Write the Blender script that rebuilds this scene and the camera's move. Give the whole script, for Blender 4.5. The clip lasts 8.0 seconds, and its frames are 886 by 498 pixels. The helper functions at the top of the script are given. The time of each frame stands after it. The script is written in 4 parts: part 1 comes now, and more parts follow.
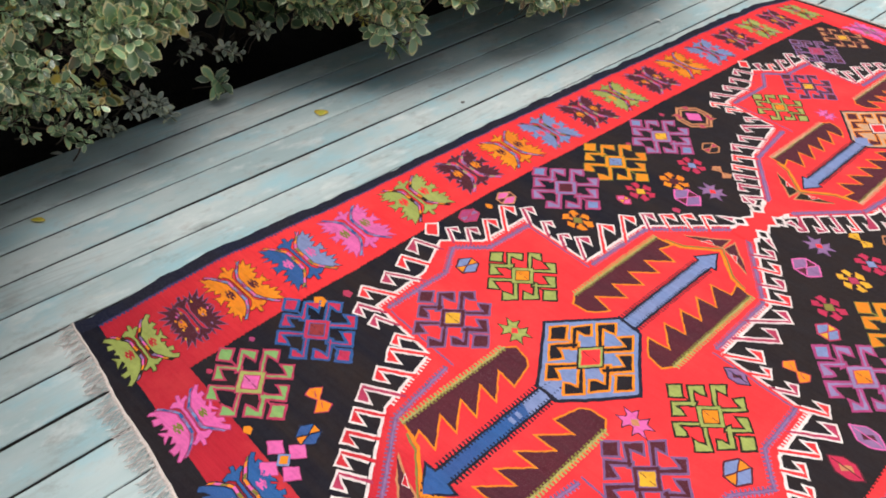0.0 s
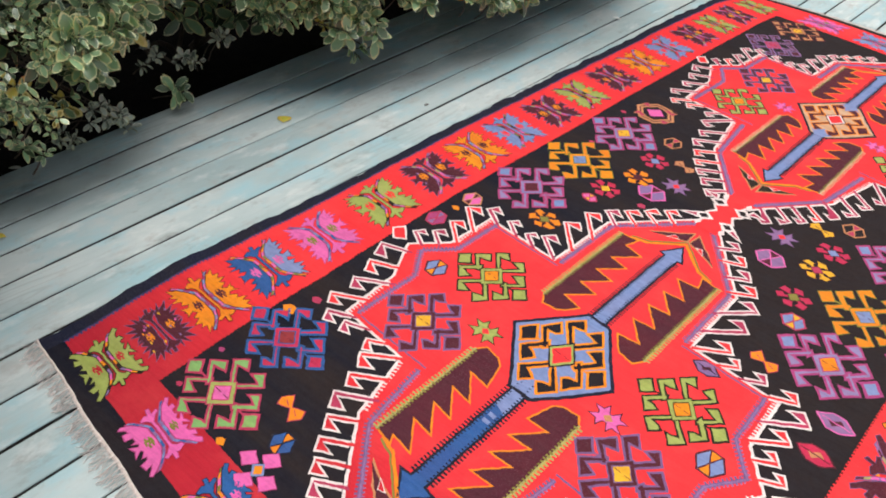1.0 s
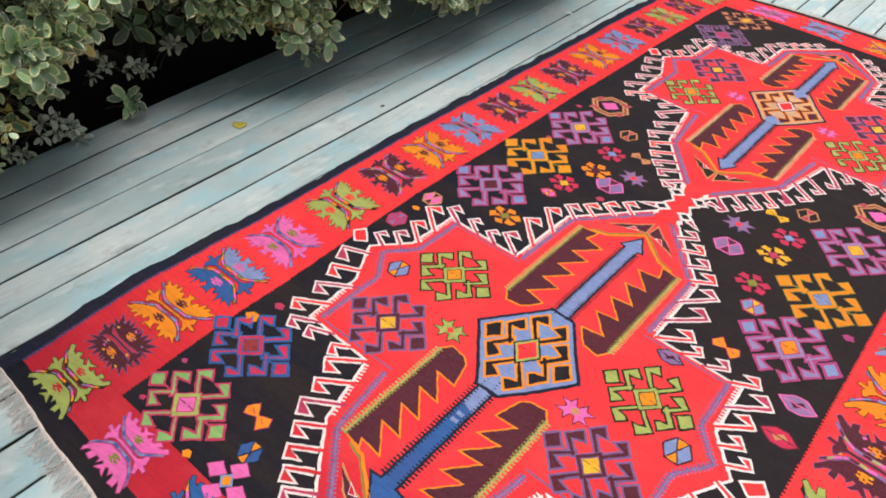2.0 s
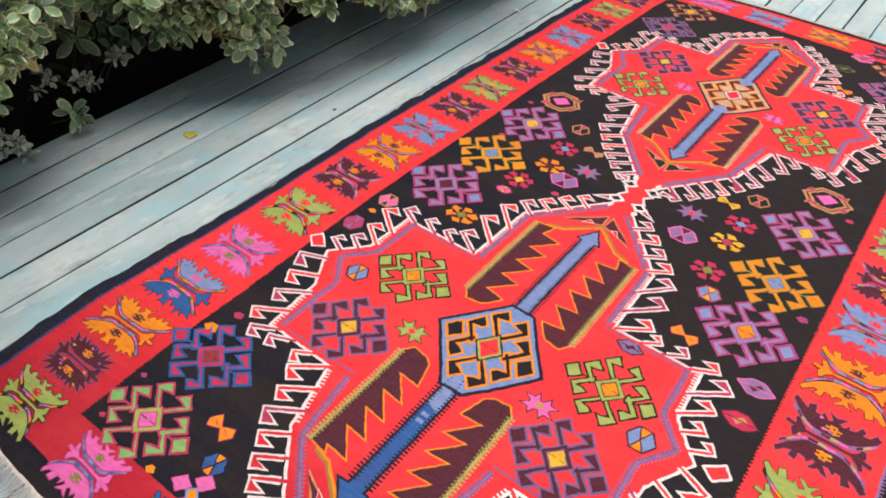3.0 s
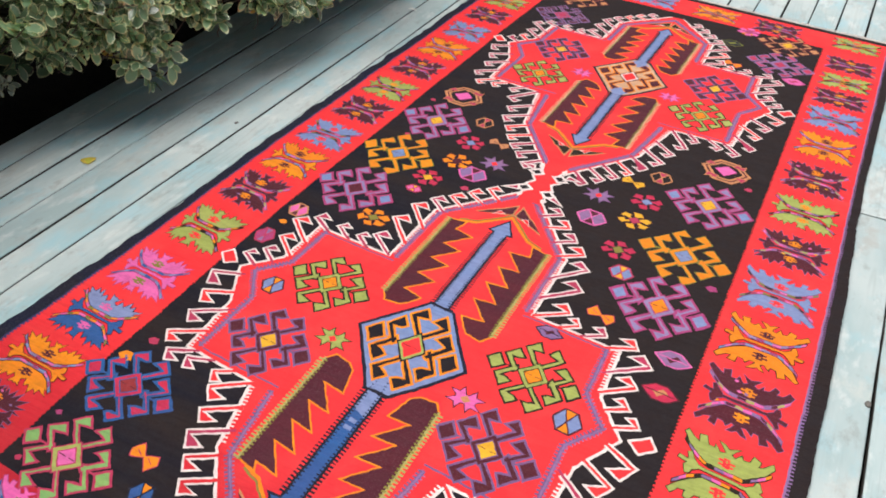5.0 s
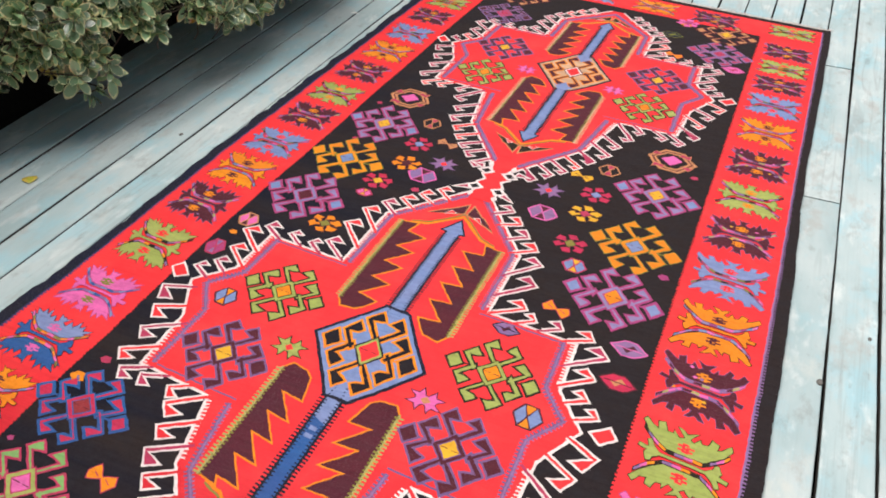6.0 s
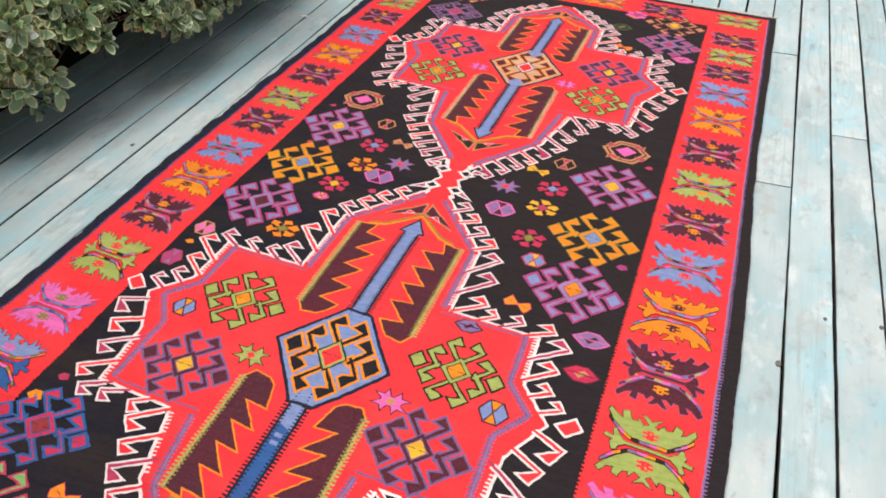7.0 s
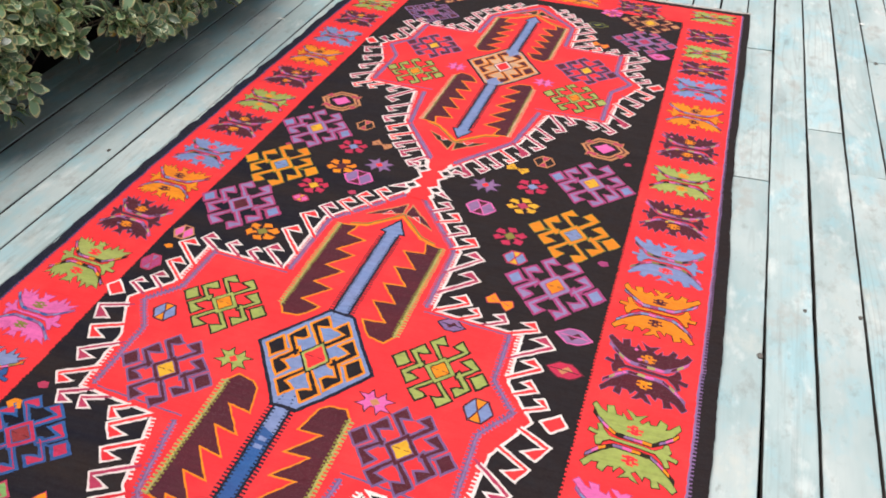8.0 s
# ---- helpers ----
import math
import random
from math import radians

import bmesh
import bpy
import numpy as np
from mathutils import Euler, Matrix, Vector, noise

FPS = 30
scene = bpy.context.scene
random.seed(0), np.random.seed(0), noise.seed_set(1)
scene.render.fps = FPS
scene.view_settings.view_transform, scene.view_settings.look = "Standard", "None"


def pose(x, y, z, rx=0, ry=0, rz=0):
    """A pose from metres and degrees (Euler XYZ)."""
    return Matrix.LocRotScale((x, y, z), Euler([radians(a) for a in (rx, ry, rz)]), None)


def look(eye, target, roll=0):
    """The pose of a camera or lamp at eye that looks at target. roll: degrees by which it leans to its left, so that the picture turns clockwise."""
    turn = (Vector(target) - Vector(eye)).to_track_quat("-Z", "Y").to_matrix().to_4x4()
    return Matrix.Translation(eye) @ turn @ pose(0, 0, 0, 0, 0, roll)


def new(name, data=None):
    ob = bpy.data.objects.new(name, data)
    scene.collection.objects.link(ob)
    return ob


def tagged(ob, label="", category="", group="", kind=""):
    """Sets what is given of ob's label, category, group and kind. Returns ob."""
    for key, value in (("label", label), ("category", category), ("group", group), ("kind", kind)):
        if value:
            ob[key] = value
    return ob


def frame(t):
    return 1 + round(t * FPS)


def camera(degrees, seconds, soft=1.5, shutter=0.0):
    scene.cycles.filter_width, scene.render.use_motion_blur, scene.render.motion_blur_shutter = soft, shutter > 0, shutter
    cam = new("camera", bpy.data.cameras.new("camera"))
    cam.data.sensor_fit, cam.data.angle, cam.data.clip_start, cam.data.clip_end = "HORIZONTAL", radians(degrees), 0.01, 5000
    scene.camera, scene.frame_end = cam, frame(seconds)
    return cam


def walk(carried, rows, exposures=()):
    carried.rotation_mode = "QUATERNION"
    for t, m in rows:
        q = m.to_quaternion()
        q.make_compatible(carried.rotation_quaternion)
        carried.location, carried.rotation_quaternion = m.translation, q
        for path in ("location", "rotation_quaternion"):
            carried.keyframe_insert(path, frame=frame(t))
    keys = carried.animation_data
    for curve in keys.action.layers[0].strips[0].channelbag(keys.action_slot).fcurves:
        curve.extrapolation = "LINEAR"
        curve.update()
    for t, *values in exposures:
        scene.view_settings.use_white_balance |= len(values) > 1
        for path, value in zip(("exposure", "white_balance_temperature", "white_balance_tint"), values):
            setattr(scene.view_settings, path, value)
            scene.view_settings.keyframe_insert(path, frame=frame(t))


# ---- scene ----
cam = camera(52.9, 8.0, soft=1.85)
PATH = [
    (0, (1.622, 0.142, 1.471), (0.604, 1.358, 0.254), 5.6),
    (0.5, (1.617, 0.141, 1.472), (0.627, 1.385, 0.258), 5.5),
    (1, (1.62, 0.142, 1.472), (0.653, 1.409, 0.263), 5.3),
    (1.5, (1.622, 0.145, 1.472), (0.685, 1.436, 0.266), 5.0),
    (3, (1.63, 0.15, 1.475), (0.798, 1.518, 0.277), 4.0),
    (3.5, (1.636, 0.153, 1.476), (0.84, 1.546, 0.281), 3.6),
    (4, (1.642, 0.155, 1.474), (0.883, 1.571, 0.284), 3.2),
    (4.5, (1.65, 0.159, 1.48), (0.926, 1.593, 0.288), 2.7),
    (6, (1.664, 0.166, 1.477), (1.065, 1.662, 0.292), 1.4),
    (6.5, (1.67, 0.168, 1.476), (1.117, 1.682, 0.292), 1.0),
    (7, (1.674, 0.17, 1.475), (1.152, 1.695, 0.291), 0.6),
    (7.5, (1.675, 0.171, 1.472), (1.182, 1.707, 0.29), 0.5),
    (8, (1.673, 0.168, 1.467), (1.191, 1.71, 0.287), 0.4),
]
walk(cam, [(t, look(eye, target, roll)) for t, eye, target, roll in PATH], exposures=((0, 0.99), (8, 0.99)))

# ---- world and light ----
world = bpy.data.worlds.new("overcast_sky")
scene.world = world
world.use_nodes = True
wn = world.node_tree.nodes
sky = wn.new("ShaderNodeTexSky")
sky.sky_type = 'NISHITA'
sky.sun_disc = False
sky.sun_elevation = radians(76)
sky.sun_rotation = radians(280)
sky.air_density, sky.dust_density, sky.ozone_density = 1.0, 4.0, 1.0
soften = wn.new("ShaderNodeHueSaturation")
soften.inputs["Saturation"].default_value = 0.30
world.node_tree.links.new(sky.outputs[0], soften.inputs["Color"])
world.node_tree.links.new(soften.outputs[0], wn["Background"].inputs["Color"])
wn["Background"].inputs["Strength"].default_value = 0.05

sun_data = bpy.data.lights.new("sun", 'SUN')
sun_data.energy = 1.56
sun_data.angle = radians(54)
sun_data.color = (1.0, 0.97, 0.93)
sun_ob = new("sun", sun_data)
sun_ob.matrix_world = look((-2.3, 0.4, 9.4), (0, 0, 0))


# ---- materials ----
class Nodes:
    """Short hand for a material's node tree."""
    def __init__(self, name):
        self.mat = bpy.data.materials.new(name)
        self.mat.use_nodes = True
        self.t = self.mat.node_tree
        self.bsdf = self.t.nodes["Principled BSDF"]

    def add(self, kind, **values):
        n = self.t.nodes.new(kind)
        for k, v in values.items():
            n.inputs[k].default_value = v
        return n

    def link(self, a, b):
        self.t.links.new(a, b)

    def position(self, scale, shift=None):
        g = self.add("ShaderNodeNewGeometry")
        m = self.add("ShaderNodeMapping")
        m.inputs["Scale"].default_value = scale
        self.link(g.outputs["Position"], m.inputs["Vector"])
        if shift is not None:
            self.link(shift, m.inputs["Location"])
        return m.outputs[0]

    def noise(self, vec, scale, detail=4, rough=0.55):
        n = self.add("ShaderNodeTexNoise", Scale=scale, Detail=detail, Roughness=rough)
        self.link(vec, n.inputs["Vector"])
        return n.outputs["Fac"]

    def ramp(self, fac, stops):
        r = self.add("ShaderNodeValToRGB")
        e = r.color_ramp.elements
        while len(e) < len(stops):
            e.new(0.5)
        for el, (p, c) in zip(e, stops):
            el.position = p
            el.color = (c, c, c, 1) if isinstance(c, (int, float)) else (*c, 1)
        self.link(fac, r.inputs[0])
        return r.outputs[0]

    def mix(self, fac, a, b, blend='MIX'):
        m = self.t.nodes.new("ShaderNodeMix")
        m.data_type, m.blend_type = 'RGBA', blend
        for sock, v in ((m.inputs[0], fac), (m.inputs[6], a), (m.inputs[7], b)):
            if isinstance(v, (int, float)):
                sock.default_value = v
            elif isinstance(v, tuple):
                sock.default_value = (*v, 1)
            else:
                self.link(v, sock)
        return m.outputs[2]

    def bump(self, height, strength, distance):
        b = self.add("ShaderNodeBump", Strength=strength, Distance=distance)
        self.link(height, b.inputs["Height"])
        self.link(b.outputs[0], self.bsdf.inputs["Normal"])


def wool(name, rgb, aged=None, strength=0.5, fluff=0.12, lot=None):
    """Flat-woven dyed wool: fine weft ribs, uneven dye in bands across the rug, lint."""
    n = Nodes(name)
    weft = n.noise(n.position((6, 330, 6)), 1.0, 3)
    band = n.noise(n.position((0.35, 7, 1)), 1.0, 4, 0.6)
    lint = n.noise(n.position((1, 1, 1)), 420, 2)
    share = n.ramp(band, [(0.36, 0.0), (0.62, 1.0)])
    if lot:
        # more of the second tone towards the far end and the right-hand side of the rug
        sep = n.add("ShaderNodeVectorMath")
        sep.operation = 'DOT_PRODUCT'
        sep.inputs[1].default_value = (0.9, 0.5, 0.0)
        n.link(n.position((1, 1, 1)), sep.inputs[0])
        later = n.add("ShaderNodeMapRange")
        for k, v in (("From Min", lot[0]), ("From Max", lot[1]), ("To Max", 0.90)):
            later.inputs[k].default_value = v
        n.link(sep.outputs["Value"], later.inputs["Value"])
        share = n.mix(later.outputs[0], share, (1.0, 1.0, 1.0))
    base = n.mix(share, rgb, aged or tuple(c * 0.8 for c in rgb))
    base = n.mix(n.ramp(weft, [(0.3, 0.0), (0.75, 0.16)]), base, tuple(min(1, c * 0.55) for c in rgb))
    base = n.mix(n.ramp(lint, [(0.52, 0.0), (0.8, fluff)]), base, (0.5, 0.46, 0.46))
    worn = n.noise(n.position((1, 1, 1)), 26, 5, 0.7)
    base = n.mix(n.ramp(worn, [(0.42, 0.0), (0.72, 0.42)]), base, tuple(min(1, c * 0.6 + 0.02) for c in rgb))
    streak = n.noise(n.position((11, 95, 1)), 1.0, 4, 0.6)
    base = n.mix(n.ramp(streak, [(0.46, 0.0), (0.70, 0.45)]), base, (0.62, 0.60, 0.62), 'MULTIPLY')
    mottle = n.noise(n.position((1, 1, 1)), 85, 3, 0.6)
    base = n.mix(n.ramp(mottle, [(0.48, 0.0), (0.74, 0.40)]), base, (0.66, 0.64, 0.66), 'MULTIPLY')
    n.link(base, n.bsdf.inputs["Base Color"])
    n.bsdf.inputs["Roughness"].default_value = 0.92
    n.bsdf.inputs["Specular IOR Level"].default_value = 0.12
    n.bsdf.inputs["Sheen Weight"].default_value = 0.03
    rib = n.add("ShaderNodeMath")
    rib.operation = 'ADD'
    n.link(weft, rib.inputs[0])
    n.link(lint, rib.inputs[1])
    n.bump(rib.outputs[0], strength, 0.0012)
    return n.mat


def red_wool(name):
    """Madder red that turns to a duller crimson at the near end, where another dye lot was used."""
    n = Nodes(name)
    weft = n.noise(n.position((6, 330, 6)), 1.0, 3)
    band = n.noise(n.position((0.3, 6, 1)), 1.0, 4, 0.6)
    lint = n.noise(n.position((1, 1, 1)), 420, 2)
    sep = n.add("ShaderNodeSeparateXYZ")
    n.link(n.position((1, 1, 1)), sep.inputs[0])
    lot = n.add("ShaderNodeMapRange")
    for k, v in (("From Min", 0.86), ("From Max", 1.30)):
        lot.inputs[k].default_value = v
    n.link(sep.outputs[1], lot.inputs["Value"])
    base = n.mix(lot.outputs[0], (0.50, 0.022, 0.038), (0.94, 0.044, 0.049))
    base = n.mix(n.ramp(band, [(0.38, 0.0), (0.62, 0.7)]), base, (0.94, 0.86, 0.92), 'MULTIPLY')
    base = n.mix(n.ramp(weft, [(0.3, 0.0), (0.75, 0.22)]), base, (0.34, 0.30, 0.35), 'MULTIPLY')
    base = n.mix(n.ramp(lint, [(0.55, 0.0), (0.8, 0.08)]), base, (0.8, 0.35, 0.33))
    worn = n.noise(n.position((1, 1, 1)), 22, 5, 0.7)
    base = n.mix(n.ramp(worn, [(0.42, 0.0), (0.72, 0.30)]), base, (0.74, 0.68, 0.76), 'MULTIPLY')
    faded = n.noise(n.position((1, 1, 1)), 5, 5, 0.65)
    base = n.mix(n.ramp(faded, [(0.48, 0.0), (0.72, 0.26)]), base, (0.92, 0.11, 0.095))
    streak = n.noise(n.position((9, 95, 1)), 1.0, 4, 0.6)
    base = n.mix(n.ramp(streak, [(0.48, 0.0), (0.70, 0.32)]), base, (0.74, 0.66, 0.70), 'MULTIPLY')
    n.link(base, n.bsdf.inputs["Base Color"])
    n.bsdf.inputs["Roughness"].default_value = 0.92
    n.bsdf.inputs["Specular IOR Level"].default_value = 0.12
    n.bump(weft, 0.5, 0.0012)
    return n.mat


RED = red_wool("red_wool")
BLACK = wool("black_wool", (0.008, 0.010, 0.021), (0.029, 0.020, 0.019), fluff=0.028, lot=(1.35, 2.3))
BLACK.node_tree.nodes["Principled BSDF"].inputs["Specular IOR Level"].default_value = 0.05
NAVY = wool("navy_wool", (0.010, 0.013, 0.034), (0.016, 0.014, 0.024))
WHITE = wool("ivory_wool", (0.88, 0.78, 0.75), (0.80, 0.66, 0.64))
VIOLET = wool("violet_wool", (0.17, 0.10, 0.25), (0.22, 0.10, 0.22))
INDIGO = wool("indigo_wool", (0.05, 0.045, 0.14), (0.07, 0.05, 0.13))
SKY = wool("light_blue_wool", (0.18, 0.26, 0.50), (0.23, 0.27, 0.48))
BLUE = wool("blue_wool", (0.026, 0.115, 0.33), (0.04, 0.09, 0.27))
ORANGE = wool("orange_wool", (0.90, 0.29, 0.012), (0.84, 0.22, 0.014))
YELLOW = wool("yellow_wool", (0.86, 0.46, 0.03), (0.78, 0.38, 0.03))
GREEN = wool("olive_green_wool", (0.33, 0.39, 0.09), (0.40, 0.42, 0.12))
JADE = wool("jade_green_wool", (0.20, 0.42, 0.14), (0.26, 0.42, 0.13))
BRICK = wool("brick_red_wool", (0.34, 0.03, 0.035), (0.26, 0.035, 0.04))
MOSS = wool("moss_wool", (0.20, 0.20, 0.03), (0.26, 0.22, 0.05))
PINK = wool("pink_wool", (0.82, 0.13, 0.42), (0.76, 0.15, 0.40))
CRIMSON = wool("crimson_wool", (0.62, 0.028, 0.075), (0.52, 0.03, 0.09))
ROSE = wool("rose_wool", (0.55, 0.05, 0.12), (0.46, 0.04, 0.10))
MAROON = wool("maroon_wool", (0.105, 0.016, 0.026), (0.080, 0.016, 0.028))
BROWN = wool("dark_brown_wool", (0.032, 0.022, 0.012), (0.024, 0.016, 0.012), fluff=0.06)
MAGENTA = wool("magenta_wool", (0.46, 0.055, 0.16), (0.40, 0.06, 0.20))
MAUVE = wool("mauve_wool", (0.25, 0.15, 0.34), (0.30, 0.15, 0.30))
LAVENDER = wool("lavender_wool", (0.25, 0.21, 0.42), (0.31, 0.22, 0.40))
OLIVE = wool("pale_olive_wool", (0.46, 0.41, 0.12), (0.40, 0.36, 0.13))
SAND = wool("sand_wool", (0.66, 0.42, 0.27), (0.60, 0.34, 0.20))
TAN = wool("tan_wool", (0.62, 0.27, 0.12), (0.55, 0.22, 0.10))


def painted_wood():
    """Softwood boards with a worn blue-green wash: soft mottled patches, smudges of dirt, sparse grain and knots."""
    n = Nodes("weathered_blue_wood")
    info = n.add("ShaderNodeObjectInfo")
    jump = n.add("ShaderNodeVectorMath")
    jump.operation = 'SCALE'
    jump.inputs[0].default_value = (7.3, 19.1, 3.7)
    n.link(info.outputs["Random"], jump.inputs["Scale"])
    shift = jump.outputs[0]
    grain = n.noise(n.position((85, 2.2, 40), shift), 1.0, 6, 0.65)
    fibre = n.noise(n.position((420, 9, 200), shift), 1.0, 3)
    wash = n.noise(n.position((6, 2.2, 1), shift), 1.0, 4, 0.55)
    blotch = n.noise(n.position((10, 5.5, 1), shift), 1.0, 6, 0.7)
    stain = n.noise(n.position((15, 8, 1), shift), 1.0, 5, 0.7)
    patch = n.noise(n.position((9, 5.0, 1), shift), 1.0, 5, 0.62)
    chalk = n.noise(n.position((9, 3.8, 1), shift), 1.7, 5, 0.6)
    scuff = n.noise(n.position((34, 20, 1), shift), 1.0, 5, 0.75)
    base = n.mix(n.ramp(wash, [(0.36, 0.0), (0.62, 1.0)]), (0.378, 0.478, 0.487), (0.522, 0.582, 0.576))
    base = n.mix(n.ramp(patch, [(0.50, 0.0), (0.60, 0.40), (0.70, 0.66)]), base, (0.31, 0.55, 0.62))
    base = n.mix(n.ramp(chalk, [(0.56, 0.0), (0.68, 0.55)]), base, (0.72, 0.735, 0.71))
    base = n.mix(n.ramp(blotch, [(0.32, 0.62), (0.43, 0.0)]), base, (0.42, 0.40, 0.375))
    base = n.mix(n.ramp(stain, [(0.57, 0.0), (0.72, 0.60)]), base, (0.27, 0.275, 0.265))
    # short dark marks and rubbed spots along the boards
    mark = n.noise(n.position((55, 22, 1), shift), 1.0, 4, 0.7)
    where = n.ramp(n.noise(n.position((7, 4, 1), shift), 1.0, 3), [(0.50, 0.05), (0.64, 1.0)])
    base = n.mix(n.mix(1.0, n.ramp(mark, [(0.60, 0.0), (0.74, 0.55)]), where, 'MULTIPLY'), base, (0.24, 0.235, 0.225))
    base = n.mix(n.ramp(scuff, [(0.62, 0.0), (0.76, 0.35)]), base, (0.72, 0.74, 0.73))
    bare = n.noise(n.position((6, 3.4, 1), shift), 1.3, 6, 0.65)
    base = n.mix(n.ramp(bare, [(0.60, 0.0), (0.70, 0.40)]), base, (0.66, 0.630, 0.56))
    # grain shows where the wash has worn thin
    thin = n.ramp(n.noise(n.position((3.0, 1.1, 1), shift), 1.0, 3), [(0.44, 0.10), (0.64, 0.60)])
    base = n.mix(n.mix(1.0, n.ramp(grain, [(0.52, 0.0), (0.74, 0.75)]), thin, 'MULTIPLY'), base, (0.25, 0.26, 0.255))
    base = n.mix(n.ramp(fibre, [(0.60, 0.0), (0.8, 0.10)]), base, (0.25, 0.26, 0.26))
    # growth rings: thin lines that run along the board and close in flames
    ring = n.noise(n.position((6.5, 0.55, 3), shift), 1.0, 2, 0.4)
    wave = n.add("ShaderNodeMath")
    wave.operation = 'MULTIPLY'
    wave.inputs[1].default_value = 150.0
    n.link(ring, wave.inputs[0])
    line = n.add("ShaderNodeMath")
    line.operation = 'SINE'
    n.link(wave.outputs[0], line.inputs[0])
    shown = n.ramp(n.noise(n.position((2.2, 0.8, 1), shift), 1.0, 3), [(0.50, 0.0), (0.64, 0.30)])
    lines = n.mix(1.0, n.ramp(line.outputs[0], [(0.55, 0.0), (0.97, 1.0)]), shown, 'MULTIPLY')
    base = n.mix(lines, base, (0.25, 0.26, 0.26))
    tone = n.add("ShaderNodeMapRange")
    tone.inputs["To Min"].default_value, tone.inputs["To Max"].default_value = 0.92, 1.06
    n.link(info.outputs["Random"], tone.inputs["Value"])
    base = n.mix(1.0, base, tone.outputs[0], 'MULTIPLY')
    # knots: sparse grey rings with a darker eye and a smudge round them
    cell = n.add("ShaderNodeTexVoronoi", Scale=1.0)
    warp = n.noise(n.position((40, 30, 1), shift), 1.0, 3)
    n.link(n.position((9, 2.9, 1), shift), cell.inputs["Vector"])
    dist = n.add("ShaderNodeMath")
    dist.operation = 'MULTIPLY_ADD'
    dist.inputs[1].default_value = 0.12
    n.link(warp, dist.inputs[0])
    n.link(cell.outputs["Distance"], dist.inputs[2])
    knot = n.ramp(dist.outputs[0], [(0.06, 0.9), (0.11, 0.35), (0.14, 0.55), (0.17, 0.16), (0.26, 0.0)])
    rare = n.ramp(n.noise(n.position((1.7, 0.9, 1), shift), 1.0, 1), [(0.44, 0.0), (0.52, 0.8)])
    mask = n.mix(1.0, knot, rare, 'MULTIPLY')
    base = n.mix(mask, base, (0.20, 0.19, 0.18))
    n.link(base, n.bsdf.inputs["Base Color"])
    rough = n.ramp(wash, [(0.3, 0.50), (0.7, 0.68)])
    n.link(rough, n.bsdf.inputs["Roughness"])
    n.bsdf.inputs["Specular IOR Level"].default_value = 0.35
    n.bump(n.mix(0.5, grain, fibre), 0.25, 0.002)
    return n.mat


WOOD = painted_wood()


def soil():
    n = Nodes("shade_black_soil")
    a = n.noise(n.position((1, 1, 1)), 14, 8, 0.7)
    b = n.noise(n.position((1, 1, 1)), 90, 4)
    # near-black colour carries the shade below the deck and shrubs
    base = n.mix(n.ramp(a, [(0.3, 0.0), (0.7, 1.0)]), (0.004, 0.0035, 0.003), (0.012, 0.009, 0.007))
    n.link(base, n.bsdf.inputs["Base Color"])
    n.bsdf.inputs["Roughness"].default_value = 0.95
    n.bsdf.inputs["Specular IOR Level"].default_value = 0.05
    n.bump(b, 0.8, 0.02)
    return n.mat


def leaf_material(name, heart, margin, edge=0.62):
    """Leaf with a heart of one colour and an irregular margin of another; UV runs across and along the blade."""
    n = Nodes(name)
    uv = n.add("ShaderNodeUVMap")
    uv.uv_map = "blade"
    sep = n.add("ShaderNodeSeparateXYZ")
    n.link(uv.outputs[0], sep.inputs[0])
    g = n.add("ShaderNodeNewGeometry")
    ragged = n.noise(n.position((1, 1, 1)), 150, 3)
    total = n.add("ShaderNodeMath")
    total.operation = 'MULTIPLY_ADD'
    total.inputs[1].default_value = 0.55
    n.link(ragged, total.inputs[0])
    pale = n.add("ShaderNodeMath")
    pale.operation = 'MULTIPLY_ADD'
    pale.inputs[1].default_value = 0.22
    n.link(g.outputs["Random Per Island"], pale.inputs[0])
    n.link(sep.outputs[0], pale.inputs[2])
    n.link(pale.outputs[0], total.inputs[2])
    band = n.add("ShaderNodeMapRange")
    band.inputs["From Min"].default_value, band.inputs["From Max"].default_value = edge + 0.22, edge + 0.30
    n.link(total.outputs[0], band.inputs["Value"])
    rim = band.outputs[0]
    heart_c = n.mix(g.outputs["Random Per Island"], tuple(c * 0.36 for c in heart), tuple(min(0.9, c * 2.3) for c in heart))
    margin_c = n.mix(g.outputs["Random Per Island"], margin, tuple(c * f for c, f in zip(margin, (0.95, 0.88, 0.62))))
    vein = n.noise(n.position((1, 1, 1)), 320, 2)
    base = n.mix(rim, heart_c, margin_c)
    base = n.mix(n.ramp(vein, [(0.5, 0.0), (0.8, 0.14)]), base, (0.30, 0.34, 0.22))
    n.link(base, n.bsdf.inputs["Base Color"])
    n.bsdf.inputs["Roughness"].default_value = 0.26
    n.bsdf.inputs["Specular IOR Level"].default_value = 1.0
    n.bump(vein, 0.25, 0.002)
    glow = n.add("ShaderNodeBsdfTranslucent")
    n.link(n.mix(1.0, base, (0.95, 1.0, 0.55), 'MULTIPLY'), glow.inputs["Color"])
    both = n.add("ShaderNodeMixShader", Fac=0.12)
    n.link(n.bsdf.outputs[0], both.inputs[1])
    n.link(glow.outputs[0], both.inputs[2])
    n.link(both.outputs[0], n.t.nodes["Material Output"].inputs["Surface"])
    return n.mat


